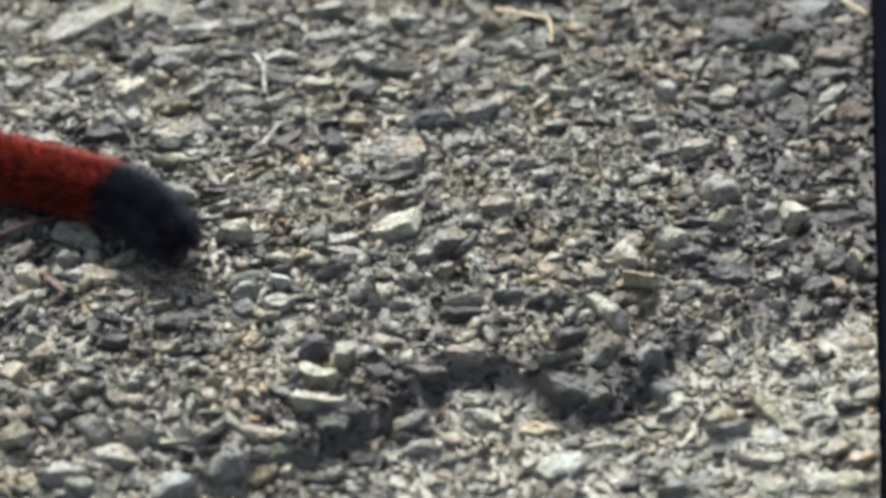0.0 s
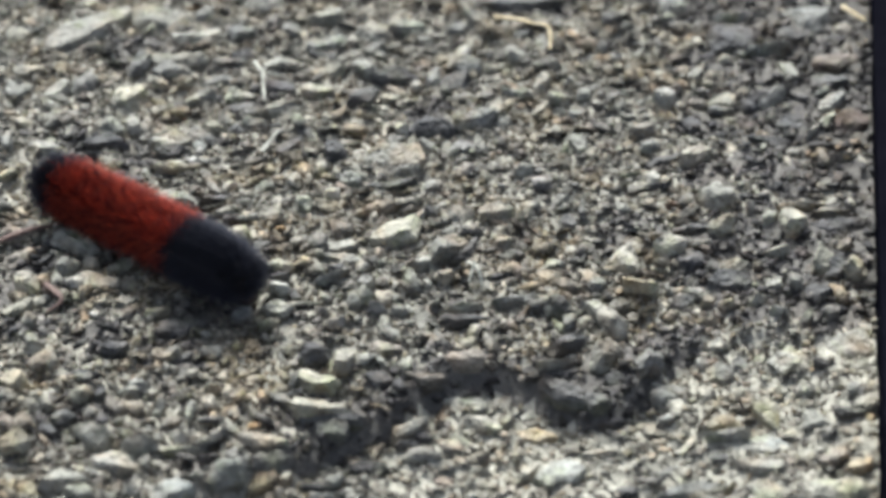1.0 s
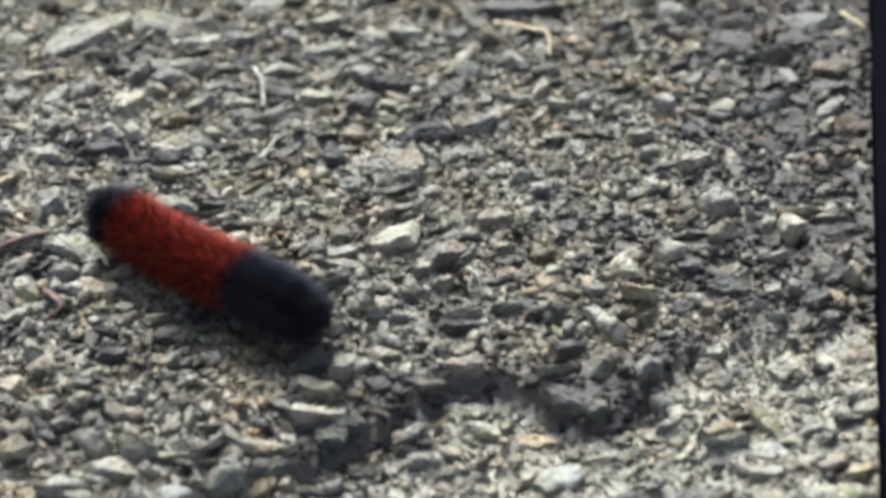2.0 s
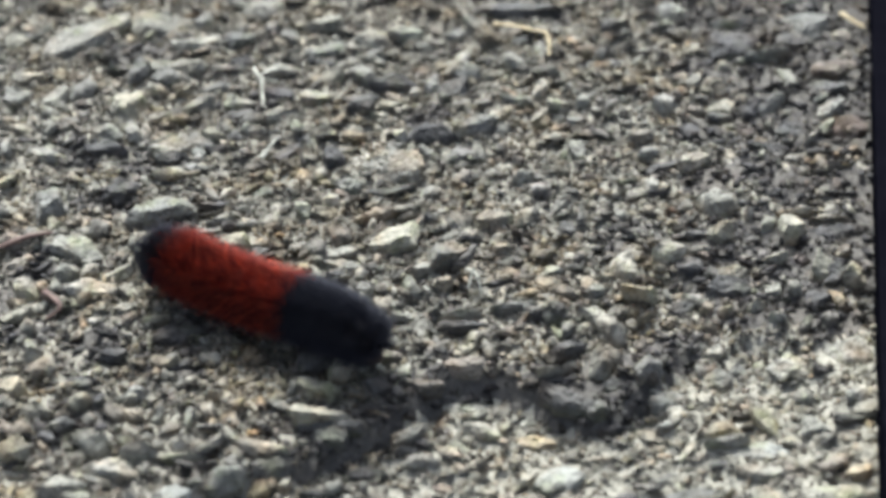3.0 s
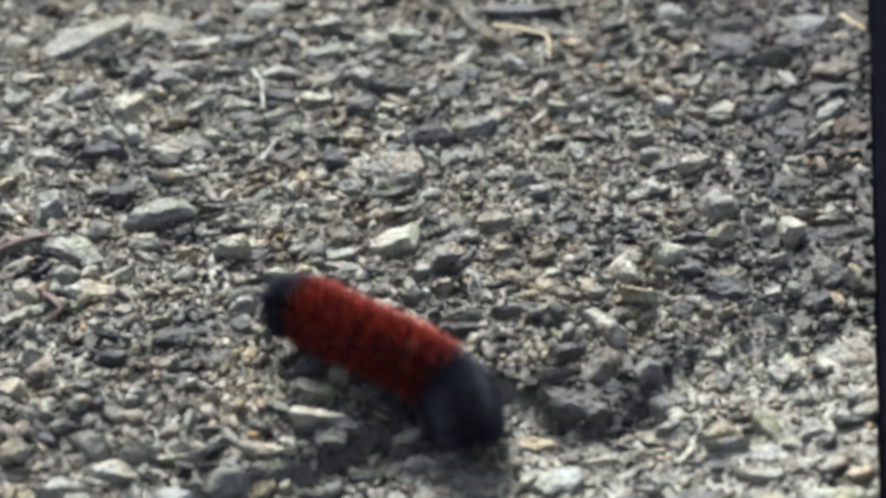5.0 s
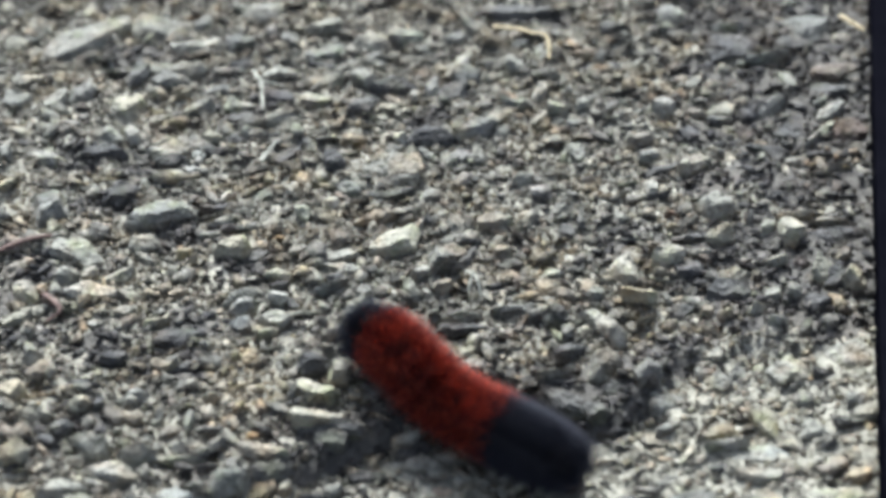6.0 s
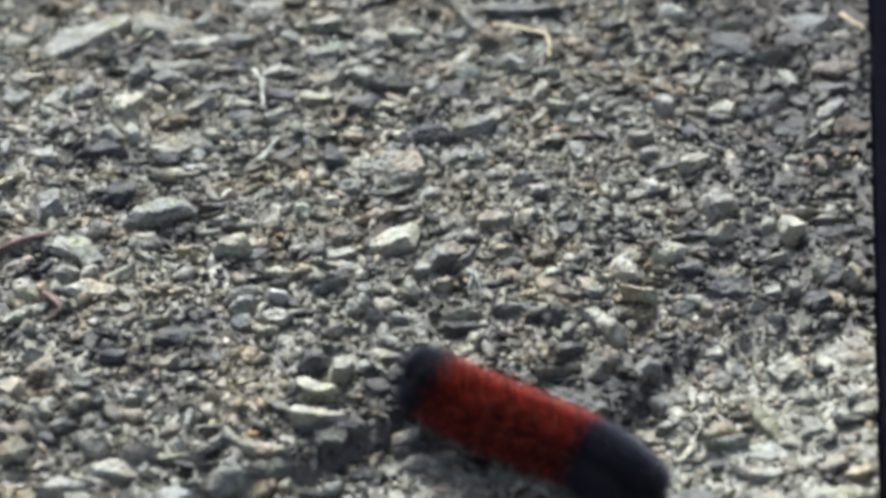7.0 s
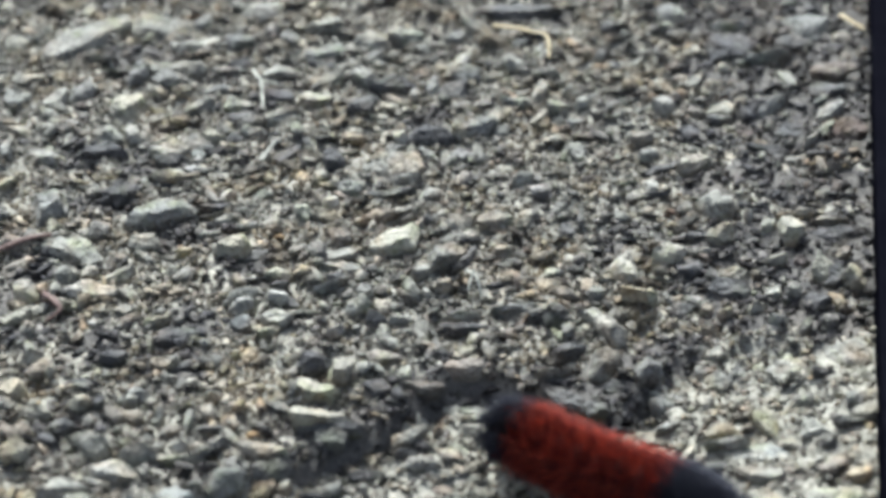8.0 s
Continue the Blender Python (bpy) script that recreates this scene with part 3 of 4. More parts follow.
lay_stones("G", (
    (-36.5, 76.8, 8.0, 6.4, 2.0, 8),
    (46.4, 74.5, 6.4, 5.7, 2.1, 31),
    (-48.2, 73.7, 4.5, 3.1, 1.5, 11),
    (72.6, 71.3, 12.5, 8.8, 2.5, 10, 0, 0.6),
    (2.9, 67.7, 4.5, 3.4, 1.4, 0),
    (-30.7, 67.2, 5.1, 2.8, 1.5, -25),
    (-7.2, 66.4, 6.8, 3.3, 1.5, 9),
    (-40.0, 65.1, 5.8, 3.8, 1.5, -11),
    (-21.5, 61.6, 10.1, 3.4, 2.0, 12),
    (8.8, 51.5, 2.9, 1.9, 1.5, 16),
    (4.4, 51.3, 5.5, 2.3, 1.5, 10),
    (-51.9, 50.9, 8.1, 4.5, 1.8, 14),
    (-43.1, 48.2, 8.3, 2.9, 1.6, 21),
    (-68.2, 46.3, 5.3, 3.5, 1.5, 11),
    (-80.3, 45.6, 6.4, 4.0, 1.5, 0),
    (13.9, 43.5, 5.3, 2.6, 1.5, 0),
))
lay_stones("D", (
    (51.5, 38.5, 5.3, 2.3, 1.3, 4),
))
lay_stones("G", (
    (25.2, 37.6, 5.2, 2.6, 1.4, 0),
    (-68.8, 34.5, 4.3, 3.1, 1.6, 26),
    (5.8, 33.7, 8.5, 3.1, 1.6, 13),
    (-43.4, 30.6, 7.7, 4.3, 1.6, -24),
    (-8.6, 28.6, 4.1, 2.0, 1.5, 5),
    (3.4, 27.9, 6.7, 3.3, 1.6, 8),
    (37.3, 27.1, 4.5, 2.6, 1.6, 19),
    (-49.2, 26.3, 8.1, 3.8, 1.6, 4),
    (-78.5, 26.0, 2.0, 4.2, 1.6, 15),
    (-16.3, 16.4, 6.1, 3.2, 1.6, -8),
    (-2.1, 15.3, 5.6, 3.5, 2.0, 37, -0.3, 0.5),
    (-68.0, 10.6, 7.5, 7.9, 3.0, 26, 0, 0.5),
    (-48.9, 8.1, 13.0, 5.1, 2.5, 22, -0.4, 0.75),
    (0.1, -4.3, 8.6, 4.0, 3.5, 49, -0.6, 0.95),
    (-17.9, -11.2, 7.5, 2.2, 1.5, 11),
    (24.7, -13.0, 4.1, 3.4, 1.9, -8),
))
lay_stones("G", (
    (-32.0, -15.6, 6.0, 3.4, 2.3, 21, 0, 0.4),
    (11.9, -16.6, 8.2, 2.6, 1.6, 5),
    (-36.4, -29.1, 5.0, 1.6, 1.8, -8),
    (25.2, -30.5, 6.5, 4.5, 2.8, 15, 0, 0.55),
    (31.4, -32.0, 5.1, 4.1, 2.5, 36, 0, 0.55),
    (34.5, -36.6, 6.3, 3.2, 0.9, 12),
    (-47.0, -36.7, 6.8, 3.3, 2.5, 11, 0, 0.3),
    (63.0, -37.7, 3.9, 2.2, 0.9, 19),
    (34.1, -41.4, 4.4, 1.9, 0.9, 8),
    (-40.8, -44.2, 3.8, 1.7, 1.3, 15),
    (-33.4, -47.5, 3.3, 2.5, 1.6, 10),
    (4.1, -51.2, 6.0, 2.5, 0.9, 11),
    (32.8, -51.4, 5.7, 2.2, 0.9, 24),
    (-31.3, -54.4, 5.7, 4.1, 2.6, 11, 0, 0.5),
    (35.9, -55.9, 10.9, 2.2, 0.9, 7),
))
# low dark chips, many laid in place of shade in front of stones
lay_stones("D", (
    (-67.9, 78.2, 2.8, 4.3, 1.3, 9),
    (15.0, 77.0, 17.2, 4.5, 1.5, 1),
    (69.8, 64.9, 7.9, 3.7, 1.2, 3),
    (15.7, 64.8, 4.5, 3.5, 1.2, 8),
    (77.0, 62.7, 3.9, 3.2, 1.2, 0),
    (56.5, 62.1, 10.1, 7.2, 1.6, 6),
    (-21.6, 57.8, 9.3, 2.5, 1.2, 6),
    (-39.6, 56.9, 6.0, 2.5, 1.3, 12),
    (-58.2, 53.2, 4.6, 6.3, 1.8, 8),
    (-18.9, 52.5, 4.4, 1.7, 1.2, 13),
    (72.8, 49.1, 9.0, 4.9, 1.4, 10),
    (-9.3, 48.7, 9.3, 3.0, 1.5, -10),
    (2.0, 47.1, 6.2, 3.8, 1.3, 18),
    (-31.0, 45.0, 5.9, 4.6, 1.6, 0),
    (33.6, 43.5, 3.2, 2.0, 1.2, 0),
    (71.0, 43.0, 4.0, 2.3, 1.2, 29),
))
lay_stones("D", (
    (-15.2, 42.4, 6.3, 4.5, 1.6, 50),
    (57.5, 40.4, 4.4, 3.1, 1.3, 12),
    (-49.7, 40.0, 9.9, 2.4, 1.2, 9),
    (-37.2, 39.4, 6.3, 2.7, 1.3, 5),
    (21.0, 38.9, 3.9, 3.1, 1.3, 29),
    (45.4, 33.6, 5.8, 3.5, 1.2, -58),
    (-31.3, 33.4, 4.7, 3.1, 1.6, 9, 0, 0.5),
    (63.7, 33.4, 6.2, 3.6, 1.4, -17),
    (-2.1, 31.8, 9.5, 5.1, 2.5, -2, 0, 0.5),
    (-38.3, 31.7, 3.8, 1.9, 1.2, -11),
    (-75.9, 31.4, 4.0, 1.7, 1.1, -5),
    (76.0, 30.0, 5.8, 3.5, 1.3, 28),
    (59.0, 28.8, 8.1, 2.3, 1.2, -6),
    (21.6, 28.7, 3.1, 1.5, 1.2, -7),
    (-41.1, 28.2, 3.6, 4.0, 1.3, 0),
    (69.0, 27.6, 6.3, 2.3, 1.2, 5),
))
lay_stones("D", (
    (-60.9, 27.3, 8.5, 2.6, 1.2, 0),
    (-28.3, 27.2, 6.3, 3.8, 1.6, 27),
    (-19.3, 23.6, 3.6, 3.6, 1.6, 14),
    (39.0, 23.3, 6.2, 2.8, 1.3, 8),
    (-48.3, 23.1, 5.3, 2.4, 1.2, 25),
    (3.9, 20.9, 4.5, 3.0, 1.4, 0),
    (25.9, 19.7, 2.7, 2.3, 1.2, 19),
    (-49.1, 18.1, 7.4, 2.8, 1.2, 7),
    (-8.8, 14.3, 8.4, 2.2, 1.6, 3),
    (-56.1, 14.2, 7.6, 4.1, 1.9, 34),
    (36.9, 14.1, 5.5, 1.4, 1.1, 3),
    (51.4, 11.8, 4.7, 1.5, 1.0, 12),
    (-40.1, 10.9, 6.8, 1.9, 1.3, 7),
    (-39.7, 9.0, 5.3, 1.0, 1.2, 3),
    (-2.1, 6.1, 2.4, 1.6, 1.2, 8),
    (21.3, 4.7, 3.4, 3.2, 1.4, 28),
))
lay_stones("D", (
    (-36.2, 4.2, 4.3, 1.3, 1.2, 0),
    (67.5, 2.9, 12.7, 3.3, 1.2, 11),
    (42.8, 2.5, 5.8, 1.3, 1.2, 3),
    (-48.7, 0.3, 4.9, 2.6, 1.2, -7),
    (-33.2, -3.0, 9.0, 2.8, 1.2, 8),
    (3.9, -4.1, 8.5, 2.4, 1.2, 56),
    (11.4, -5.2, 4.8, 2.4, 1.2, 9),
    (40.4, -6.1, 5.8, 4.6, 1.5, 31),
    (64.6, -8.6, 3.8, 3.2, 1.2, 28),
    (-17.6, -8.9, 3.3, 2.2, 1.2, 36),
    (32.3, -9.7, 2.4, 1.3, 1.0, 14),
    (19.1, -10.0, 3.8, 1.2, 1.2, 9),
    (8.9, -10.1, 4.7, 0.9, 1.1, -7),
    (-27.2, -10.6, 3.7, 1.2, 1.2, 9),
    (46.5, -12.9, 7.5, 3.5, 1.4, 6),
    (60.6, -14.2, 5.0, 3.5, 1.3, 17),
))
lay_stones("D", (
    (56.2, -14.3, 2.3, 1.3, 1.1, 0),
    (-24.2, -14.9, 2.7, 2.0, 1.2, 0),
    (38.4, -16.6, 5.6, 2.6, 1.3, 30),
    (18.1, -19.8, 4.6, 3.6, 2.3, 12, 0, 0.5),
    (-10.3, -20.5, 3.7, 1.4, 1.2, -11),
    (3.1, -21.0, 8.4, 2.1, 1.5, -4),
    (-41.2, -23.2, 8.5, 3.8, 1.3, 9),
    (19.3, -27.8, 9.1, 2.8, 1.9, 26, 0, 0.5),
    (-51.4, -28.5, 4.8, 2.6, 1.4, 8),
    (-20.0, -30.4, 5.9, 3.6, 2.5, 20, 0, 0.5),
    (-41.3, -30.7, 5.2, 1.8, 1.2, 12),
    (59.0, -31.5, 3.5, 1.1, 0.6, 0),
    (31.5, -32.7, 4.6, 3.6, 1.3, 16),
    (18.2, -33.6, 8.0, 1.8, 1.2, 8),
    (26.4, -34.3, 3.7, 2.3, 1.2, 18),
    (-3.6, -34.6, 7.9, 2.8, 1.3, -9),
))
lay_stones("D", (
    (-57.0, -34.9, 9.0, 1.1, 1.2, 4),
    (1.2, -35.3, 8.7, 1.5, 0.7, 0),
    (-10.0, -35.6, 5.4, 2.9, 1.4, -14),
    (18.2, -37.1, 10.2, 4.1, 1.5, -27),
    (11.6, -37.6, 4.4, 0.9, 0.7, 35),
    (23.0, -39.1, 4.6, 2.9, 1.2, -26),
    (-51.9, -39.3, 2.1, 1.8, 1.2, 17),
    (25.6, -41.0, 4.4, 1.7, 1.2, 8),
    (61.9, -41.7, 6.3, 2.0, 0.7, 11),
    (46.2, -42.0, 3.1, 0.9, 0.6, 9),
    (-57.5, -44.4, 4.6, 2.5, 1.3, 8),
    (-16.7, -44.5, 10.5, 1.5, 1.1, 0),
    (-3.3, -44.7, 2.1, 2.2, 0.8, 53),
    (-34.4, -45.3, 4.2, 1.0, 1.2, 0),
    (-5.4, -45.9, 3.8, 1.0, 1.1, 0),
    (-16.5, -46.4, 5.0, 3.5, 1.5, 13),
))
lay_stones("D", (
    (-58.2, -47.5, 4.1, 1.7, 1.2, -17),
    (40.9, -50.0, 3.0, 1.2, 0.6, 5),
    (-10.9, -50.8, 5.8, 2.1, 1.3, 6),
    (-62.5, -50.9, 4.9, 2.5, 1.2, 7),
    (-34.3, -51.6, 3.3, 1.8, 1.3, 14),
    (-25.2, -52.1, 6.6, 2.7, 1.4, 10),
    (26.3, -54.5, 4.2, 2.5, 0.8, 8),
    (-18.2, -55.0, 5.8, 0.9, 1.2, -4),
    (-49.2, -58.3, 2.4, 2.0, 1.3, 13),
))
lay_stones("R", (
    (75.6, 54.5, 9.3, 6.0, 1.7, 13),
))
lay_stones("T", (
    (47.3, 40.7, 4.0, 1.7, 1.5, 17),
))
lay_stones("G", (
    (71.4, 39.4, 7.0, 2.9, 1.6, 33),
    (70.6, 35.3, 5.7, 2.0, 1.6, 54),
))
lay_stones("R", (
    (55.8, 34.7, 4.8, 1.9, 1.5, 23),
    (75.0, 34.2, 7.4, 4.3, 1.7, 30),
))
lay_stones("T", (
    (36.1, 31.1, 5.1, 2.4, 1.4, 0),
))
lay_stones("G", (
    (64.3, 26.2, 6.8, 2.9, 1.8, 18),
))
lay_stones("T", (
    (-6.2, 7.7, 3.9, 1.7, 1.5, -7),
    (-11.8, 7.6, 7.4, 2.0, 1.5, 13),
    (3.7, 6.9, 4.4, 3.0, 1.3, 10),
    (-71.7, -0.8, 5.2, 2.4, 1.6, 0),
    (-70.7, -5.8, 5.5, 3.3, 1.5, 8),
    (42.6, -16.8, 2.3, 2.7, 1.6, 0),
    (45.2, -18.3, 2.5, 2.7, 1.6, -10),
    (-8.9, -28.1, 6.3, 3.2, 1.6, -12),
    (3.2, -31.4, 6.6, 2.2, 1.6, 6),
    (-48.8, -41.7, 3.4, 2.9, 1.6, 11),
    (57.2, -51.1, 4.1, 2.8, 1.0, 17),
    (-0.1, -52.6, 4.2, 1.8, 0.9, -8),
))
lay_stones("R", (
    (51.7, 44.6, 4.7, 1.4, 1.6, 19),
    (40.3, 8.7, 4.4, 1.3, 1.2, -6),
    (60.3, -3.6, 3.5, 1.8, 1.4, 13),
    (-64.0, -13.6, 3.8, 1.9, 1.4, -23),
))
lay_stones("B", (
    (-44.0, 26.7, 2.6, 2.7, 1.6, -8),
    (-32.4, -19.8, 4.5, 2.4, 1.5, 4),
    (46.8, -47.5, 9.6, 4.5, 1.1, 11),
    (17.1, -51.6, 8.6, 5.1, 1.0, 21),
    (-18.1, -56.4, 4.1, 1.5, 1.5, 8),
    (-38.7, -58.7, 6.4, 4.8, 2.0, 10),
))
lay_stones("O", (
    (14.2, -43.7, 6.4, 2.8, 1.0, 0),
    (-28.4, -45.6, 2.9, 1.3, 1.2, 12),
    (60.5, -53.0, 4.1, 2.5, 1.0, 16),
))
join_pebbles()


# loose gravel between them, too many to count
CHIPS = []
for k in range(36):
    b = chip(6 if k < 18 else 8, 500 + k, 0.9)
    b.verts.index_update()
    CHIPS.append((np.array([v.co[:] for v in b.verts]), np.array([[v.index for v in f.verts] for f in b.faces])))
    b.free()


def turns(n, lean):
    """Rotation matrices: any heading, a limited lean."""
    a, b, c = RNG.uniform(0, 2 * np.pi, n), RNG.normal(0, lean, n), RNG.normal(0, lean, n)
    ca, sa, cb, sb, cc, sc = np.cos(a), np.sin(a), np.cos(b), np.sin(b), np.cos(c), np.sin(c)
    o, i = np.zeros(n), np.ones(n)
    rz = np.stack((ca, -sa, o, sa, ca, o, o, o, i), -1).reshape(n, 3, 3)
    rx = np.stack((i, o, o, o, cb, -sb, o, sb, cb), -1).reshape(n, 3, 3)
    ry = np.stack((cc, o, sc, o, i, o, -sc, o, cc), -1).reshape(n, 3, 3)
    return rz @ rx @ ry


def strew(name, count, area, size, material, label, keep=None, clear=0.0, sink=0.33, heap=0.0, thick=(0.4, 0.95), lean=0.5):
    x0, y0, x1, y1 = area
    x, y = RNG.uniform(x0, x1, count), RNG.uniform(y0, y1, count)
    ok = np.ones(count, bool) if keep is None else keep(x, y)
    if clear:
        for bx, by, l, w, a in BEDS:
            dx, dy = x - bx, y - by
            u, v = dx * math.cos(a) + dy * math.sin(a), dy * math.cos(a) - dx * math.sin(a)
            ok &= (u / (l * 0.5)) ** 2 + (v / (w * 0.5)) ** 2 > clear
    x, y = x[ok], y[ok]
    n = len(x)
    s = size * np.exp(np.clip(RNG.normal(0, 0.5, n), -0.9, 0.6)) * 0.5
    box = np.stack((s * RNG.uniform(0.9, 1.9, n), s * RNG.uniform(0.6, 1.2, n), s * RNG.uniform(*thick, n)), -1)
    rot = turns(n, lean)
    z = ground_z(x, y) + box[:, 2] * (1 - 2 * sink) + heap
    kind = RNG.integers(0, len(CHIPS), n)
    verts, loops, base = [], [], 0
    for k, (cv, cf) in enumerate(CHIPS):
        pick = np.nonzero(kind == k)[0]
        if not len(pick):
            continue
        p = np.einsum("nij,nvj->nvi", rot[pick], cv[None] * box[pick][:, None])
        p += np.stack((x[pick], y[pick], z[pick]), -1)[:, None]
        verts.append(p.reshape(-1, 3))
        loops.append((cf[None] + (base + np.arange(len(pick)) * len(cv))[:, None, None]).reshape(-1, 3))
        base += len(pick) * len(cv)
    v, f = np.concatenate(verts), np.concatenate(loops)
    me = bpy.data.meshes.new(name)
    me.vertices.add(len(v))
    me.vertices.foreach_set("co", v.ravel())
    me.loops.add(f.size)
    me.loops.foreach_set("vertex_index", f.ravel().astype(np.int32))
    me.polygons.add(len(f))
    me.polygons.foreach_set("loop_start", np.arange(0, f.size, 3, dtype=np.int32))
    me.update(calc_edges=True)
    me.materials.append(material)
    tagged(new(name, me), label, "gravel", kind="stuff")


NEAR = (-0.125, -0.1, 0.125, 0.135)


def high(x, y):
    return ~is_low(x, y)


def clean(x, y):
    """On the crust, and thinned out where dark grit lies."""
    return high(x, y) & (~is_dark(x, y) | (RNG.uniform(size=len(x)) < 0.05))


def outside(x, y):
    beyond = ~((np.abs(x) < 0.125) & (y > -0.1) & (y < 0.135))
    return beyond & (RNG.uniform(size=len(x)) < np.clip(1.25 - np.hypot(x, y) / 0.42, 0, 1))


grit_tan = stone_material("tan grit", ((0.0, (0.2, 0.17, 0.12)), (0.4, (0.36, 0.31, 0.22)), (0.75, (0.46, 0.39, 0.28)), (0.92, (0.5, 0.36, 0.25)), (1.0, (0.68, 0.62, 0.5))), True)
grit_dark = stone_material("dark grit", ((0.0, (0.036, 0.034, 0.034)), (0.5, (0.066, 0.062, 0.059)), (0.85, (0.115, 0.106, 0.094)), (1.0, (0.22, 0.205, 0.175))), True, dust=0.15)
strew("tan_grit", 16000, NEAR, 0.0013, grit_tan, "patches of tan sandy grit", lambda x, y: near_spots(TAN_SPOTS, x, y), 0.8, 0.35, thick=(0.3, 0.6))
# dark chips carry the shade of the bank and dark spots in their colour
strew("dark_grit", 45000, NEAR, 0.0016, grit_dark, "patches of slaty grit, colour darkened for shade", lambda x, y: high(x, y) & is_dark(x, y), 0.8, 0.3, thick=(0.3, 0.6))
strew("gravel", 8000, NEAR, 0.0030, grit_grey, "loose grey angular gravel chips", clean, 1.35, 0.42, heap=0.0002, thick=(0.3, 0.6), lean=0.4)
strew("grit", 15000, NEAR, 0.0016, grit_grey, "fine grey and tan grit between the stones", clean, 0.9, 0.4, heap=0.0001, thick=(0.25, 0.6), lean=0.35)
strew("fine_grit", 170000, NEAR, 0.0008, grit_fine, "very fine grey and tan grit", clean, 0.8, heap=0.0001, thick=(0.35, 0.7), lean=0.4)
strew("pale_gravel", 2400, NEAR, 0.0036, grit_pale, "pale sandy gravel of the lower bed", is_low, 1.1, 0.5, heap=0.0003, thick=(0.08, 0.2), lean=0.08)
strew("pale_grit", 110000, NEAR, 0.0009, grit_pale, "pale cream and grey grit", is_low, 0.8, 0.55, heap=0.0003, thick=(0.2, 0.4), lean=0.1)
strew("outer_gravel", 42000, (-0.55, -0.55, 0.55, 0.55), 0.0042, grit_grey, "loose grey gravel farther off", outside, 0.0, 0.2)


# stalks and bits of dry plant
def stalk(name, pts, radius, material, label, category):
    """A tapered bent stem through points given in mm."""
    p = [Vector((x, y, 1000 * float(ground_z(x / 1000, y / 1000)) + z)) / 1000 for x, y, z in pts]
    line = []
    for i in range(len(p) - 1):
        a, b, c, d = p[max(i - 1, 0)], p[i], p[i + 1], p[min(i + 2, len(p) - 1)]
        for k in range(5):
            t = k / 5
            line.append(0.5 * (2 * b + (c - a) * t + (2 * a - 5 * b + 4 * c - d) * t * t + (3 * b - a - 3 * c + d) * t ** 3))
    line.append(p[-1])
    bm = bmesh.new()
    rings = []
    for i, q in enumerate(line):
        way = (line[min(i + 1, len(line) - 1)] - line[max(i - 1, 0)]).normalized()
        side = way.cross(Vector((0, 0, 1))).normalized()
        up = side.cross(way)
        r = radius / 1000 * (1 - 0.55 * i / len(line)) * (1 + 0.2 * math.sin(i * 2.3))
        rings.append([bm.verts.new(q + side * r * math.cos(a) + up * r * 0.7 * math.sin(a)) for a in np.arange(7) * 2 * math.pi / 7])
    for a, b in zip(rings, rings[1:]):
        for j in range(7):
            bm.faces.new((a[j], a[(j + 1) % 7], b[(j + 1) % 7], b[j]))
    bm.faces.new(rings[0][::-1])
    bm.faces.new(rings[-1])
    return tagged(part(name, bm, material, None), label, category)


stalk("dry_grass_stalk", ((9.8, 67.7, 2.5), (14.6, 67.1, 3.2), (17.3, 65.3, 3.2), (20.4, 63.6, 2.6), (20.6, 58.6, 1.2)), 0.55, straw_skin, "bent yellow dry grass stalk on gravel", "dry grass")
stalk("dry_grass_stalk", ((79.5, 72.5, 2.4), (83.5, 68.1, 1.6)), 0.6, straw_skin, "short yellow bit of dry grass", "dry grass")
stalk("twig", ((-76, -3, 1.6), (-69.7, -1.8, 2.4), (-66.0, 1.3, 1.8)), 0.7, red_skin, "thin reddish brown twig on gravel", "twig")
stalk("twig", ((-64.9, -13.3, 1.8), (-61.4, -17.6, 2.2), (-64.0, -18.3, 1.2)), 0.5, red_skin, "small curled brown twig by a white stone", "twig")
stalk("pale_stem", ((4.0, -7.8, 1.6), (5.4, -10.9, 3.4), (6.3, -13.6, 1.2)), 0.4, pale_skin, "bleached forked bit of plant stem", "plant stem")
stalk("pale_stem", ((5.0, -9.8, 3.0), (4.0, -12.8, 1.2)), 0.3, pale_skin, "bleached side prong of a stem", "plant stem")
stalk("pale_stem", ((-32.4, 22.8, 2.2), (-29.9, 26.7, 4.6)), 0.5, pale_skin, "short white straight bit of stem", "plant stem")
stalk("pale_stem", ((-36.1, 51.2, 2.6), (-34.2, 46.9, 3.4), (-31.0, 46.1, 2.6)), 0.38, pale_skin, "bent bleached grass stem on stones", "plant stem")
stalk("pale_stem", ((-34.2, 46.9, 3.2), (-33.4, 39.7, 1.6)), 0.36, pale_skin, "thin bleached grass stem on stones", "plant stem")



# a screen's dark bezel, made up as a black strip lying beside the patch
def build_strip():
    near, far = Vector((0.0621, -0.0600, 0)), Vector((0.0866, 0.0795, 0))
    way = (far - near).normalized()
    wide, tall, long = 0.04, 0.0065, 0.30
    bm = bmesh.new()
    bmesh.ops.create_cube(bm, size=1.0, matrix=Matrix.Diagonal((wide, long, tall, 1)))
    bmesh.ops.bevel(bm, geom=bm.edges, offset=0.0004, segments=3, affect="EDGES", profile=0.5)
    ob = part("bezel_strip", bm, black_plastic, None)
    turn = math.degrees(math.atan2(way.y, way.x)) - 90
    middle = (near + far) / 2
    ob.matrix_world = pose(middle.x, middle.y, tall / 2 - 0.0015, 0, 0, turn) @ pose(wide / 2, 0, 0)
    tagged(ob, "matte black strip on gravel standing in for a screen bezel", "edging strip")


build_strip()

# the caterpillar: thirteen furry rings on an Empty
SEGMENTS = 13
RING = 0.0037


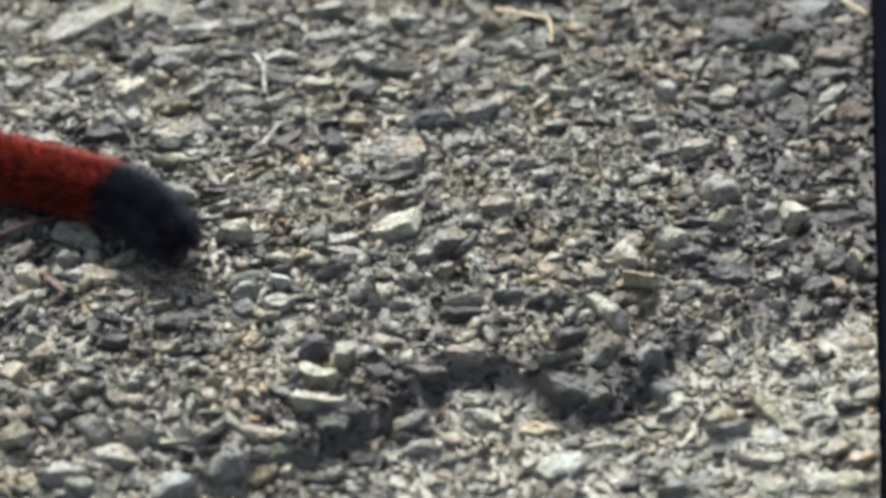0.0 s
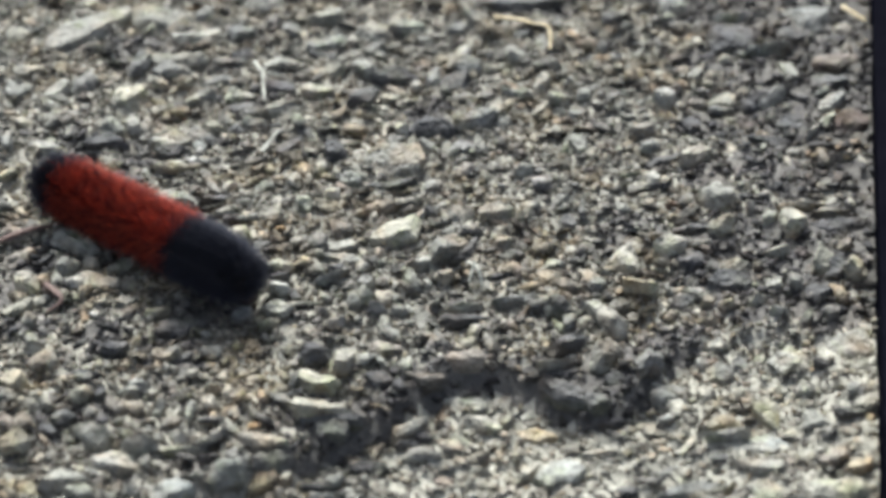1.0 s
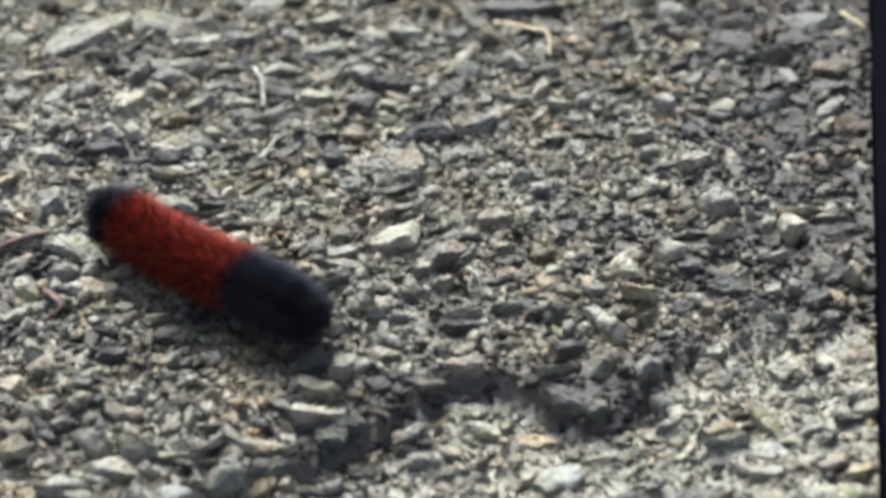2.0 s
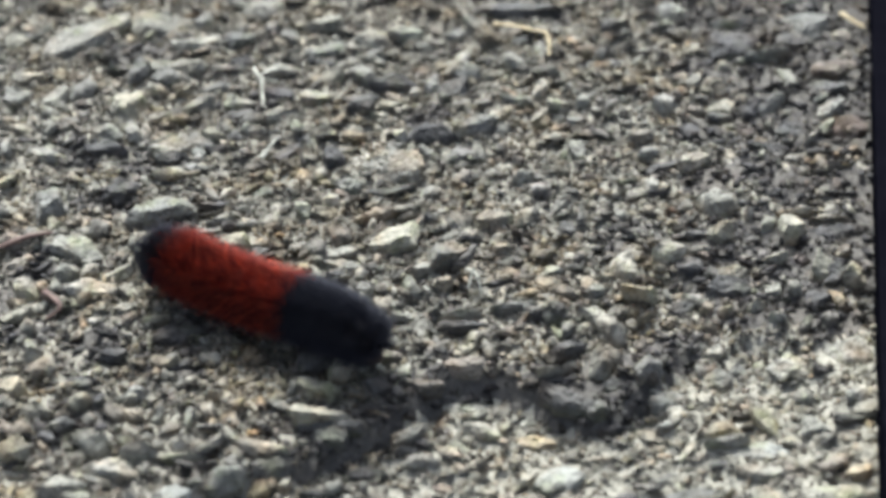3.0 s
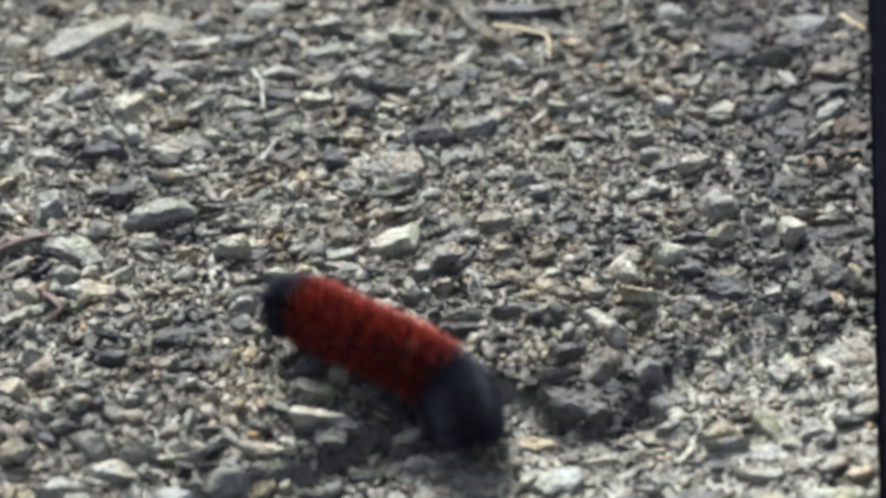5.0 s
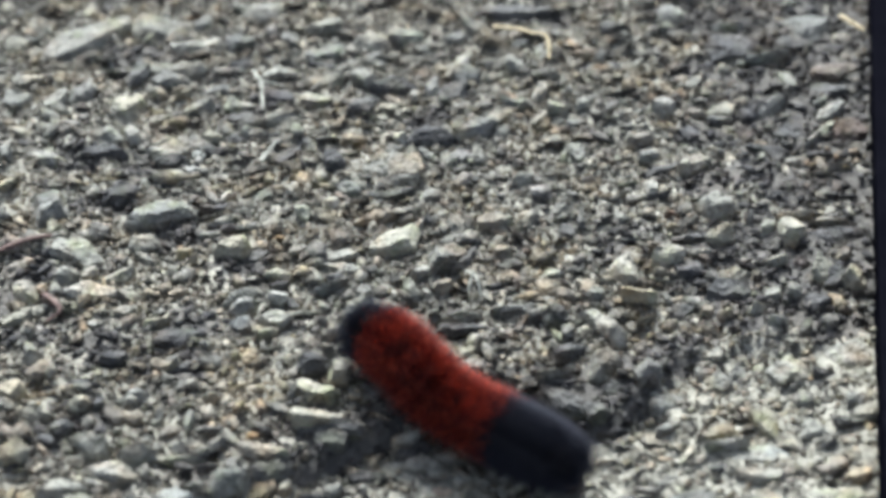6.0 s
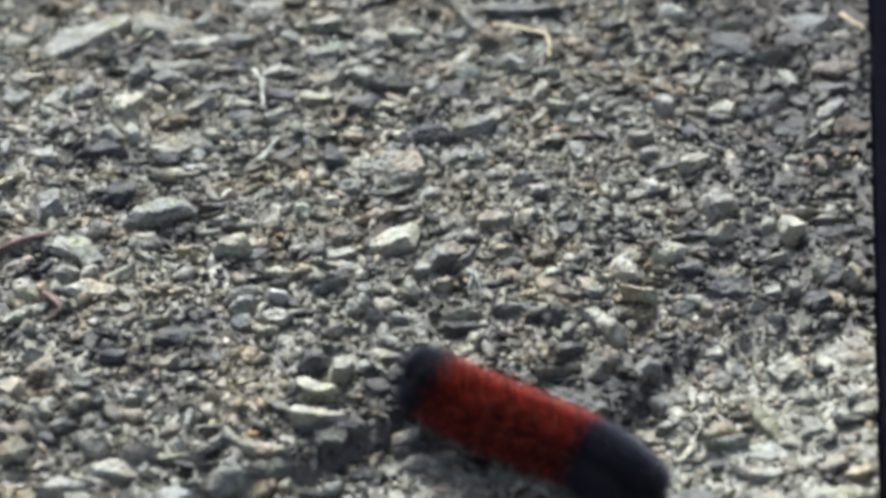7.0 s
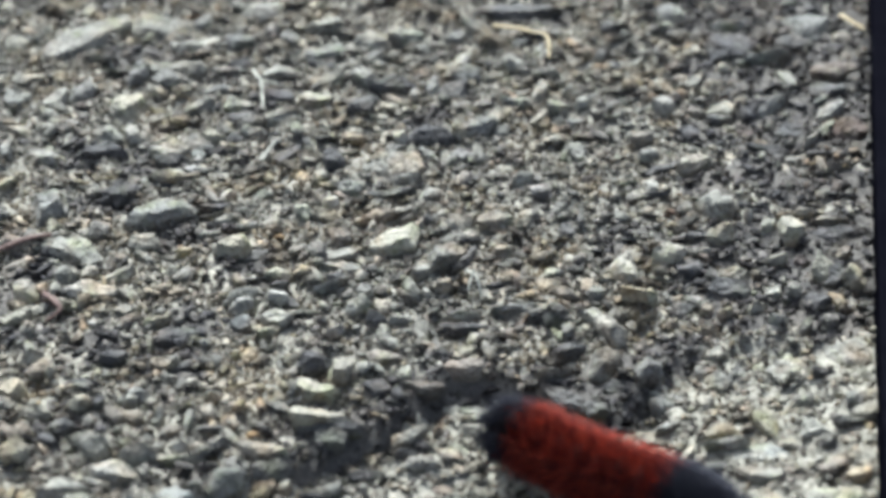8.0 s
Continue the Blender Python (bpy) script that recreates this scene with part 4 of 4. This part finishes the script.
def bristles(n, thick, seed, radius, reach, ends, spread, sweep, below):
    """A coat of tapering hairs in tufts round one ring."""
    r = np.random.default_rng(seed)
    bm_v, bm_f = [], []
    tufts = [(a, o) for a in np.arange(0, 2 * np.pi, 2 * np.pi / 22) for o in (-0.16, 0.05, 0.26)]
    for i in range(n):
        a, o = tufts[int(r.integers(len(tufts)))]
        a, o = a + r.normal(0, 0.13), o + r.normal(0, spread)
        out = np.array((0.0, math.cos(a), math.sin(a)))
        root = np.array((o * RING, 0, 0)) + out * radius * 0.9
        if ends and r.uniform() < 0.45:
            k = r.uniform(0.1, 1.4)
            out = out * math.cos(k) + np.array((ends * math.sin(k), 0, 0))
            root = np.array((ends * math.sin(k) * RING * 0.6, 0, 0)) + out * np.array((0, 1, 1)) * radius * 0.9
        way = out + r.normal(0, 0.06, 3) + np.array((sweep, 0, 0))
        way /= np.linalg.norm(way)
        under = below if math.sin(a) < -0.45 else 1.0
        long = reach * r.uniform(0.62, 1.08) * under
        side = np.cross(way, (0.3, 0.5, 0.8))
        side /= np.linalg.norm(side)
        up = np.cross(side, way)
        bend = root + way * long * 0.55 + np.array((0, 0, 0.02)) * long
        tip = root + way * long + np.array((-0.03, 0, -0.02)) * long
        b, wd = len(bm_v), thick
        for c, k in ((root, 1.0), (bend, 0.8)):
            for q in range(3):
                t = q * 2.0944
                bm_v.append(c + (side * math.cos(t) + up * math.sin(t)) * wd * k)
        bm_v.append(tip)
        for q in range(3):
            e = (q + 1) % 3
            bm_f.append((b + q, b + e, b + 3 + e, b + 3 + q))
            bm_f.append((b + 3 + q, b + 3 + e, b + 6))
    return bm_v, bm_f


def ring_body(radius, length):
    bm = bmesh.new()
    bmesh.ops.create_uvsphere(bm, u_segments=20, v_segments=12, radius=1.0)
    for v in bm.verts:
        x, y, z = v.co
        warts = 1 + 0.06 * math.cos(math.atan2(z, y) * 10)
        v.co = Vector((z * length, y * radius * warts, x * radius * warts))
    for f in bm.faces:
        f.smooth = True
    return bm


def leg(length, radius):
    bm = bmesh.new()
    bmesh.ops.create_cone(bm, segments=9, radius1=radius, radius2=radius * 0.55, depth=length, cap_ends=True)
    bmesh.ops.bevel(bm, geom=bm.edges, offset=radius * 0.2, segments=2, affect="EDGES", profile=0.5)
    bmesh.ops.transform(bm, matrix=Matrix.Rotation(math.pi, 4, "X"), verts=bm.verts)
    return bm


def build_caterpillar():
    root = tagged(new("caterpillar"), "furry caterpillar, rust-red with black ends, crawling over gravel", "caterpillar")
    rings = []
    for i in range(SEGMENTS):
        black = i < 1 or i > 8
        size = (0.93, 0.97)[i] if i < 2 else (0.98, 0.97, 0.94, 0.85)[i - 9] if i > 8 else 1.0
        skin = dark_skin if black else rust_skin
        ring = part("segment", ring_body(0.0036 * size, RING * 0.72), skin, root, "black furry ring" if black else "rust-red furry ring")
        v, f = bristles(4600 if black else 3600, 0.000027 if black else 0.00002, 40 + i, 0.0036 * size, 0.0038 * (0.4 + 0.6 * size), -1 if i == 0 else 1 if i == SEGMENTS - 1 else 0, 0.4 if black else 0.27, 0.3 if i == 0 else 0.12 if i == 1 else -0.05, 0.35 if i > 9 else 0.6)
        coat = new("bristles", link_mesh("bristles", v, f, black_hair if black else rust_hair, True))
        coat.parent = ring
        if i in (1, 3, 4, 5, 6) or i > 8 and i < 12:
            for s in (-1, 1):
                foot = part("proleg" if i < 8 else "leg", leg(0.0034, 0.0011 if i < 8 else 0.0007), dark_skin, ring)
                foot.matrix_basis = pose(0, s * 0.0022, -0.0044, s * 12, 0, 0)
        if i == SEGMENTS - 1:
            bm = bmesh.new()
            bmesh.ops.create_icosphere(bm, subdivisions=3, radius=0.002)
            for fc in bm.faces:
                fc.smooth = True
            head = part("head", bm, dark_skin, ring, "shiny black head")
            head.matrix_basis = pose(0.0022, 0, -0.0016)
        rings.append(ring)
    return root, rings


caterpillar, RINGS = build_caterpillar()

# the body's line from tail to head, time by time, in mm on the ground
CRAWL_A = (
    (0.0, (-89.9, 15.7), (-84.1, 13.7), (-69.7, 6.8), (-55.3, 0.4), (-48.2, -4.7), (-42.0, -12.9)),
    (0.5, (-78.9, 8.0), (-73.6, 6.7), (-61.5, 2.7), (-47.2, -7.3), (-41.1, -12.5), (-35.4, -19.3)),
    (1.0, (-70.1, 7.2), (-64.7, 5.6), (-53.8, -1.7), (-41.5, -11.8), (-35.4, -16.4), (-29.0, -21.6)),
    (1.5, (-66.3, 5.0), (-60.6, 2.9), (-49.5, -6.7), (-37.3, -15.5), (-30.4, -21.1), (-23.8, -26.5)),
    (1.7, (-62.6, 3.0), (-56.5, 0.8), (-46.2, -7.8), (-34.4, -17.2), (-27.7, -22.8), (-21.1, -28.7)),
)
CRAWL_B = (
    (2.8, (-50.8, -10.8), (-45.2, -11.7), (-35.8, -18.1), (-24.6, -23.7), (-17.3, -28.4), (-10.0, -32.6)),
    (3.0, (-49.4, -11.6), (-44.0, -12.7), (-34.4, -18.4), (-22.8, -24.7), (-15.3, -29.6), (-8.6, -34.8)),
    (3.5, (-43.7, -14.8), (-38.4, -15.7), (-27.4, -21.6), (-14.7, -25.9), (-7.5, -31.5), (-4.7, -39.0)),
    (4.0, (-38.1, -18.3), (-32.0, -19.3), (-20.7, -25.3), (-9.7, -30.4), (-3.9, -36.1), (-2.0, -44.5)),
    (4.5, (-33.2, -21.7), (-27.4, -23.1), (-16.4, -28.6), (-6.0, -33.0), (-1.4, -39.6), (0.3, -48.8)),
    (4.7, (-32.5, -23.5), (-26.1, -23.1), (-14.1, -29.6), (-3.3, -34.4), (-0.2, -40.1), (0.7, -49.2)),
)
CRAWL_C = (
    (5.8, (-17.1, -27.6), (-12.4, -30.2), (-3.2, -38.7), (6.5, -45.6), (12.1, -50.4), (18.3, -55.3)),
    (6.0, (-15.1, -27.9), (-10.0, -31.3), (-1.5, -39.7), (8.7, -46.9), (14.5, -51.4), (20.6, -56.7)),
    (6.5, (-9.7, -31.5), (-4.2, -34.5), (4.0, -42.8), (14.2, -50.0), (19.3, -55.2), (25.2, -61.3)),
    (7.0, (-7.4, -38.2), (-1.8, -39.1), (8.9, -46.0), (20.5, -52.4), (25.3, -56.8), (30.9, -62.1)),
    (7.5, (-2.2, -41.3), (3.2, -42.8), (13.8, -50.3), (24.7, -57.4), (29.9, -61.5), (35.6, -66.6)),
    (8.0, (5.4, -46.3), (11.1, -48.0), (21.1, -55.6), (31.9, -61.0), (36.5, -65.3), (41.6, -70.2)),
)


def body_line(t):
    rows = CRAWL_A + CRAWL_B + CRAWL_C
    times = np.array([r[0] for r in rows])
    pts = np.array([r[1:] for r in rows]) / 1000
    i = int(np.clip(np.searchsorted(times, t) - 1, 0, len(times) - 2))
    h = times[i + 1] - times[i]
    u = (t - times[i]) / h

    def speed(k):
        lo, hi = max(k - 1, 0), min(k + 1, len(times) - 1)
        return (pts[hi] - pts[lo]) / (times[hi] - times[lo])

    return ((1 + 2 * u) * (1 - u) ** 2 * pts[i] + u * u * (3 - 2 * u) * pts[i + 1]
            + h * u * (1 - u) ** 2 * speed(i) - h * u * u * (1 - u) * speed(i + 1))


def ring_places(t):
    """Poses of the rings in the world at t seconds."""
    p = body_line(t)
    fine = []
    for k in range(len(p) - 1):
        a, b, c, d = p[max(k - 1, 0)], p[k], p[k + 1], p[min(k + 2, len(p) - 1)]
        for q in range(12):
            s = q / 12
            fine.append(0.5 * (2 * b + (c - a) * s + (2 * a - 5 * b + 4 * c - d) * s * s + (3 * b - a - 3 * c + d) * s ** 3))
    fine = np.array(fine + [p[-1]])
    run = np.concatenate(((0,), np.cumsum(np.linalg.norm(np.diff(fine, axis=0), axis=1))))
    total = run[-1]

    def at(s):
        x, y = np.interp(s, run, fine[:, 0]), np.interp(s, run, fine[:, 1])
        wave = 0.0004 * math.sin(2 * math.pi * (1.1 * t - s / total * 1.2))
        droop = -0.0016 * max(0.0, (s / total - 0.8) / 0.2) ** 2
        return Vector((x, y, 0.0068 + float(fall(x, y, 0.007, 0.02)) + wave + droop))

    # the tail's black ring ends at the second knot, the red coat at the fourth
    stretch = (0.0046, run[12], run[36], total - 0.005)
    places = []
    for i in range(SEGMENTS):
        s = float(np.interp(i, (0, 0.5, 8.5, SEGMENTS - 1), stretch))
        way = at(min(s + 0.002, total)) - at(max(s - 0.002, 0))
        heading, rise = math.atan2(way.y, way.x), math.atan2(way.z, math.hypot(way.x, way.y))
        places.append(Matrix.Translation(at(s)) @ Matrix.Rotation(heading, 4, "Z") @ Matrix.Rotation(-rise, 4, "Y"))
    return places


def motions():
    times = [k * 0.1 for k in range(81)]
    shots = [(t, ring_places(t)) for t in times]
    bases = []
    for t, places in shots:
        m = places[6]
        bases.append(Matrix.Translation((m.translation.x, m.translation.y, m.translation.z - 0.0068)))
    walk(caterpillar, [(t, b) for (t, _), b in zip(shots, bases)])
    for i, ring in enumerate(RINGS):
        walk(ring, [(t, b.inverted() @ places[i]) for (t, places), b in zip(shots, bases)])


motions()
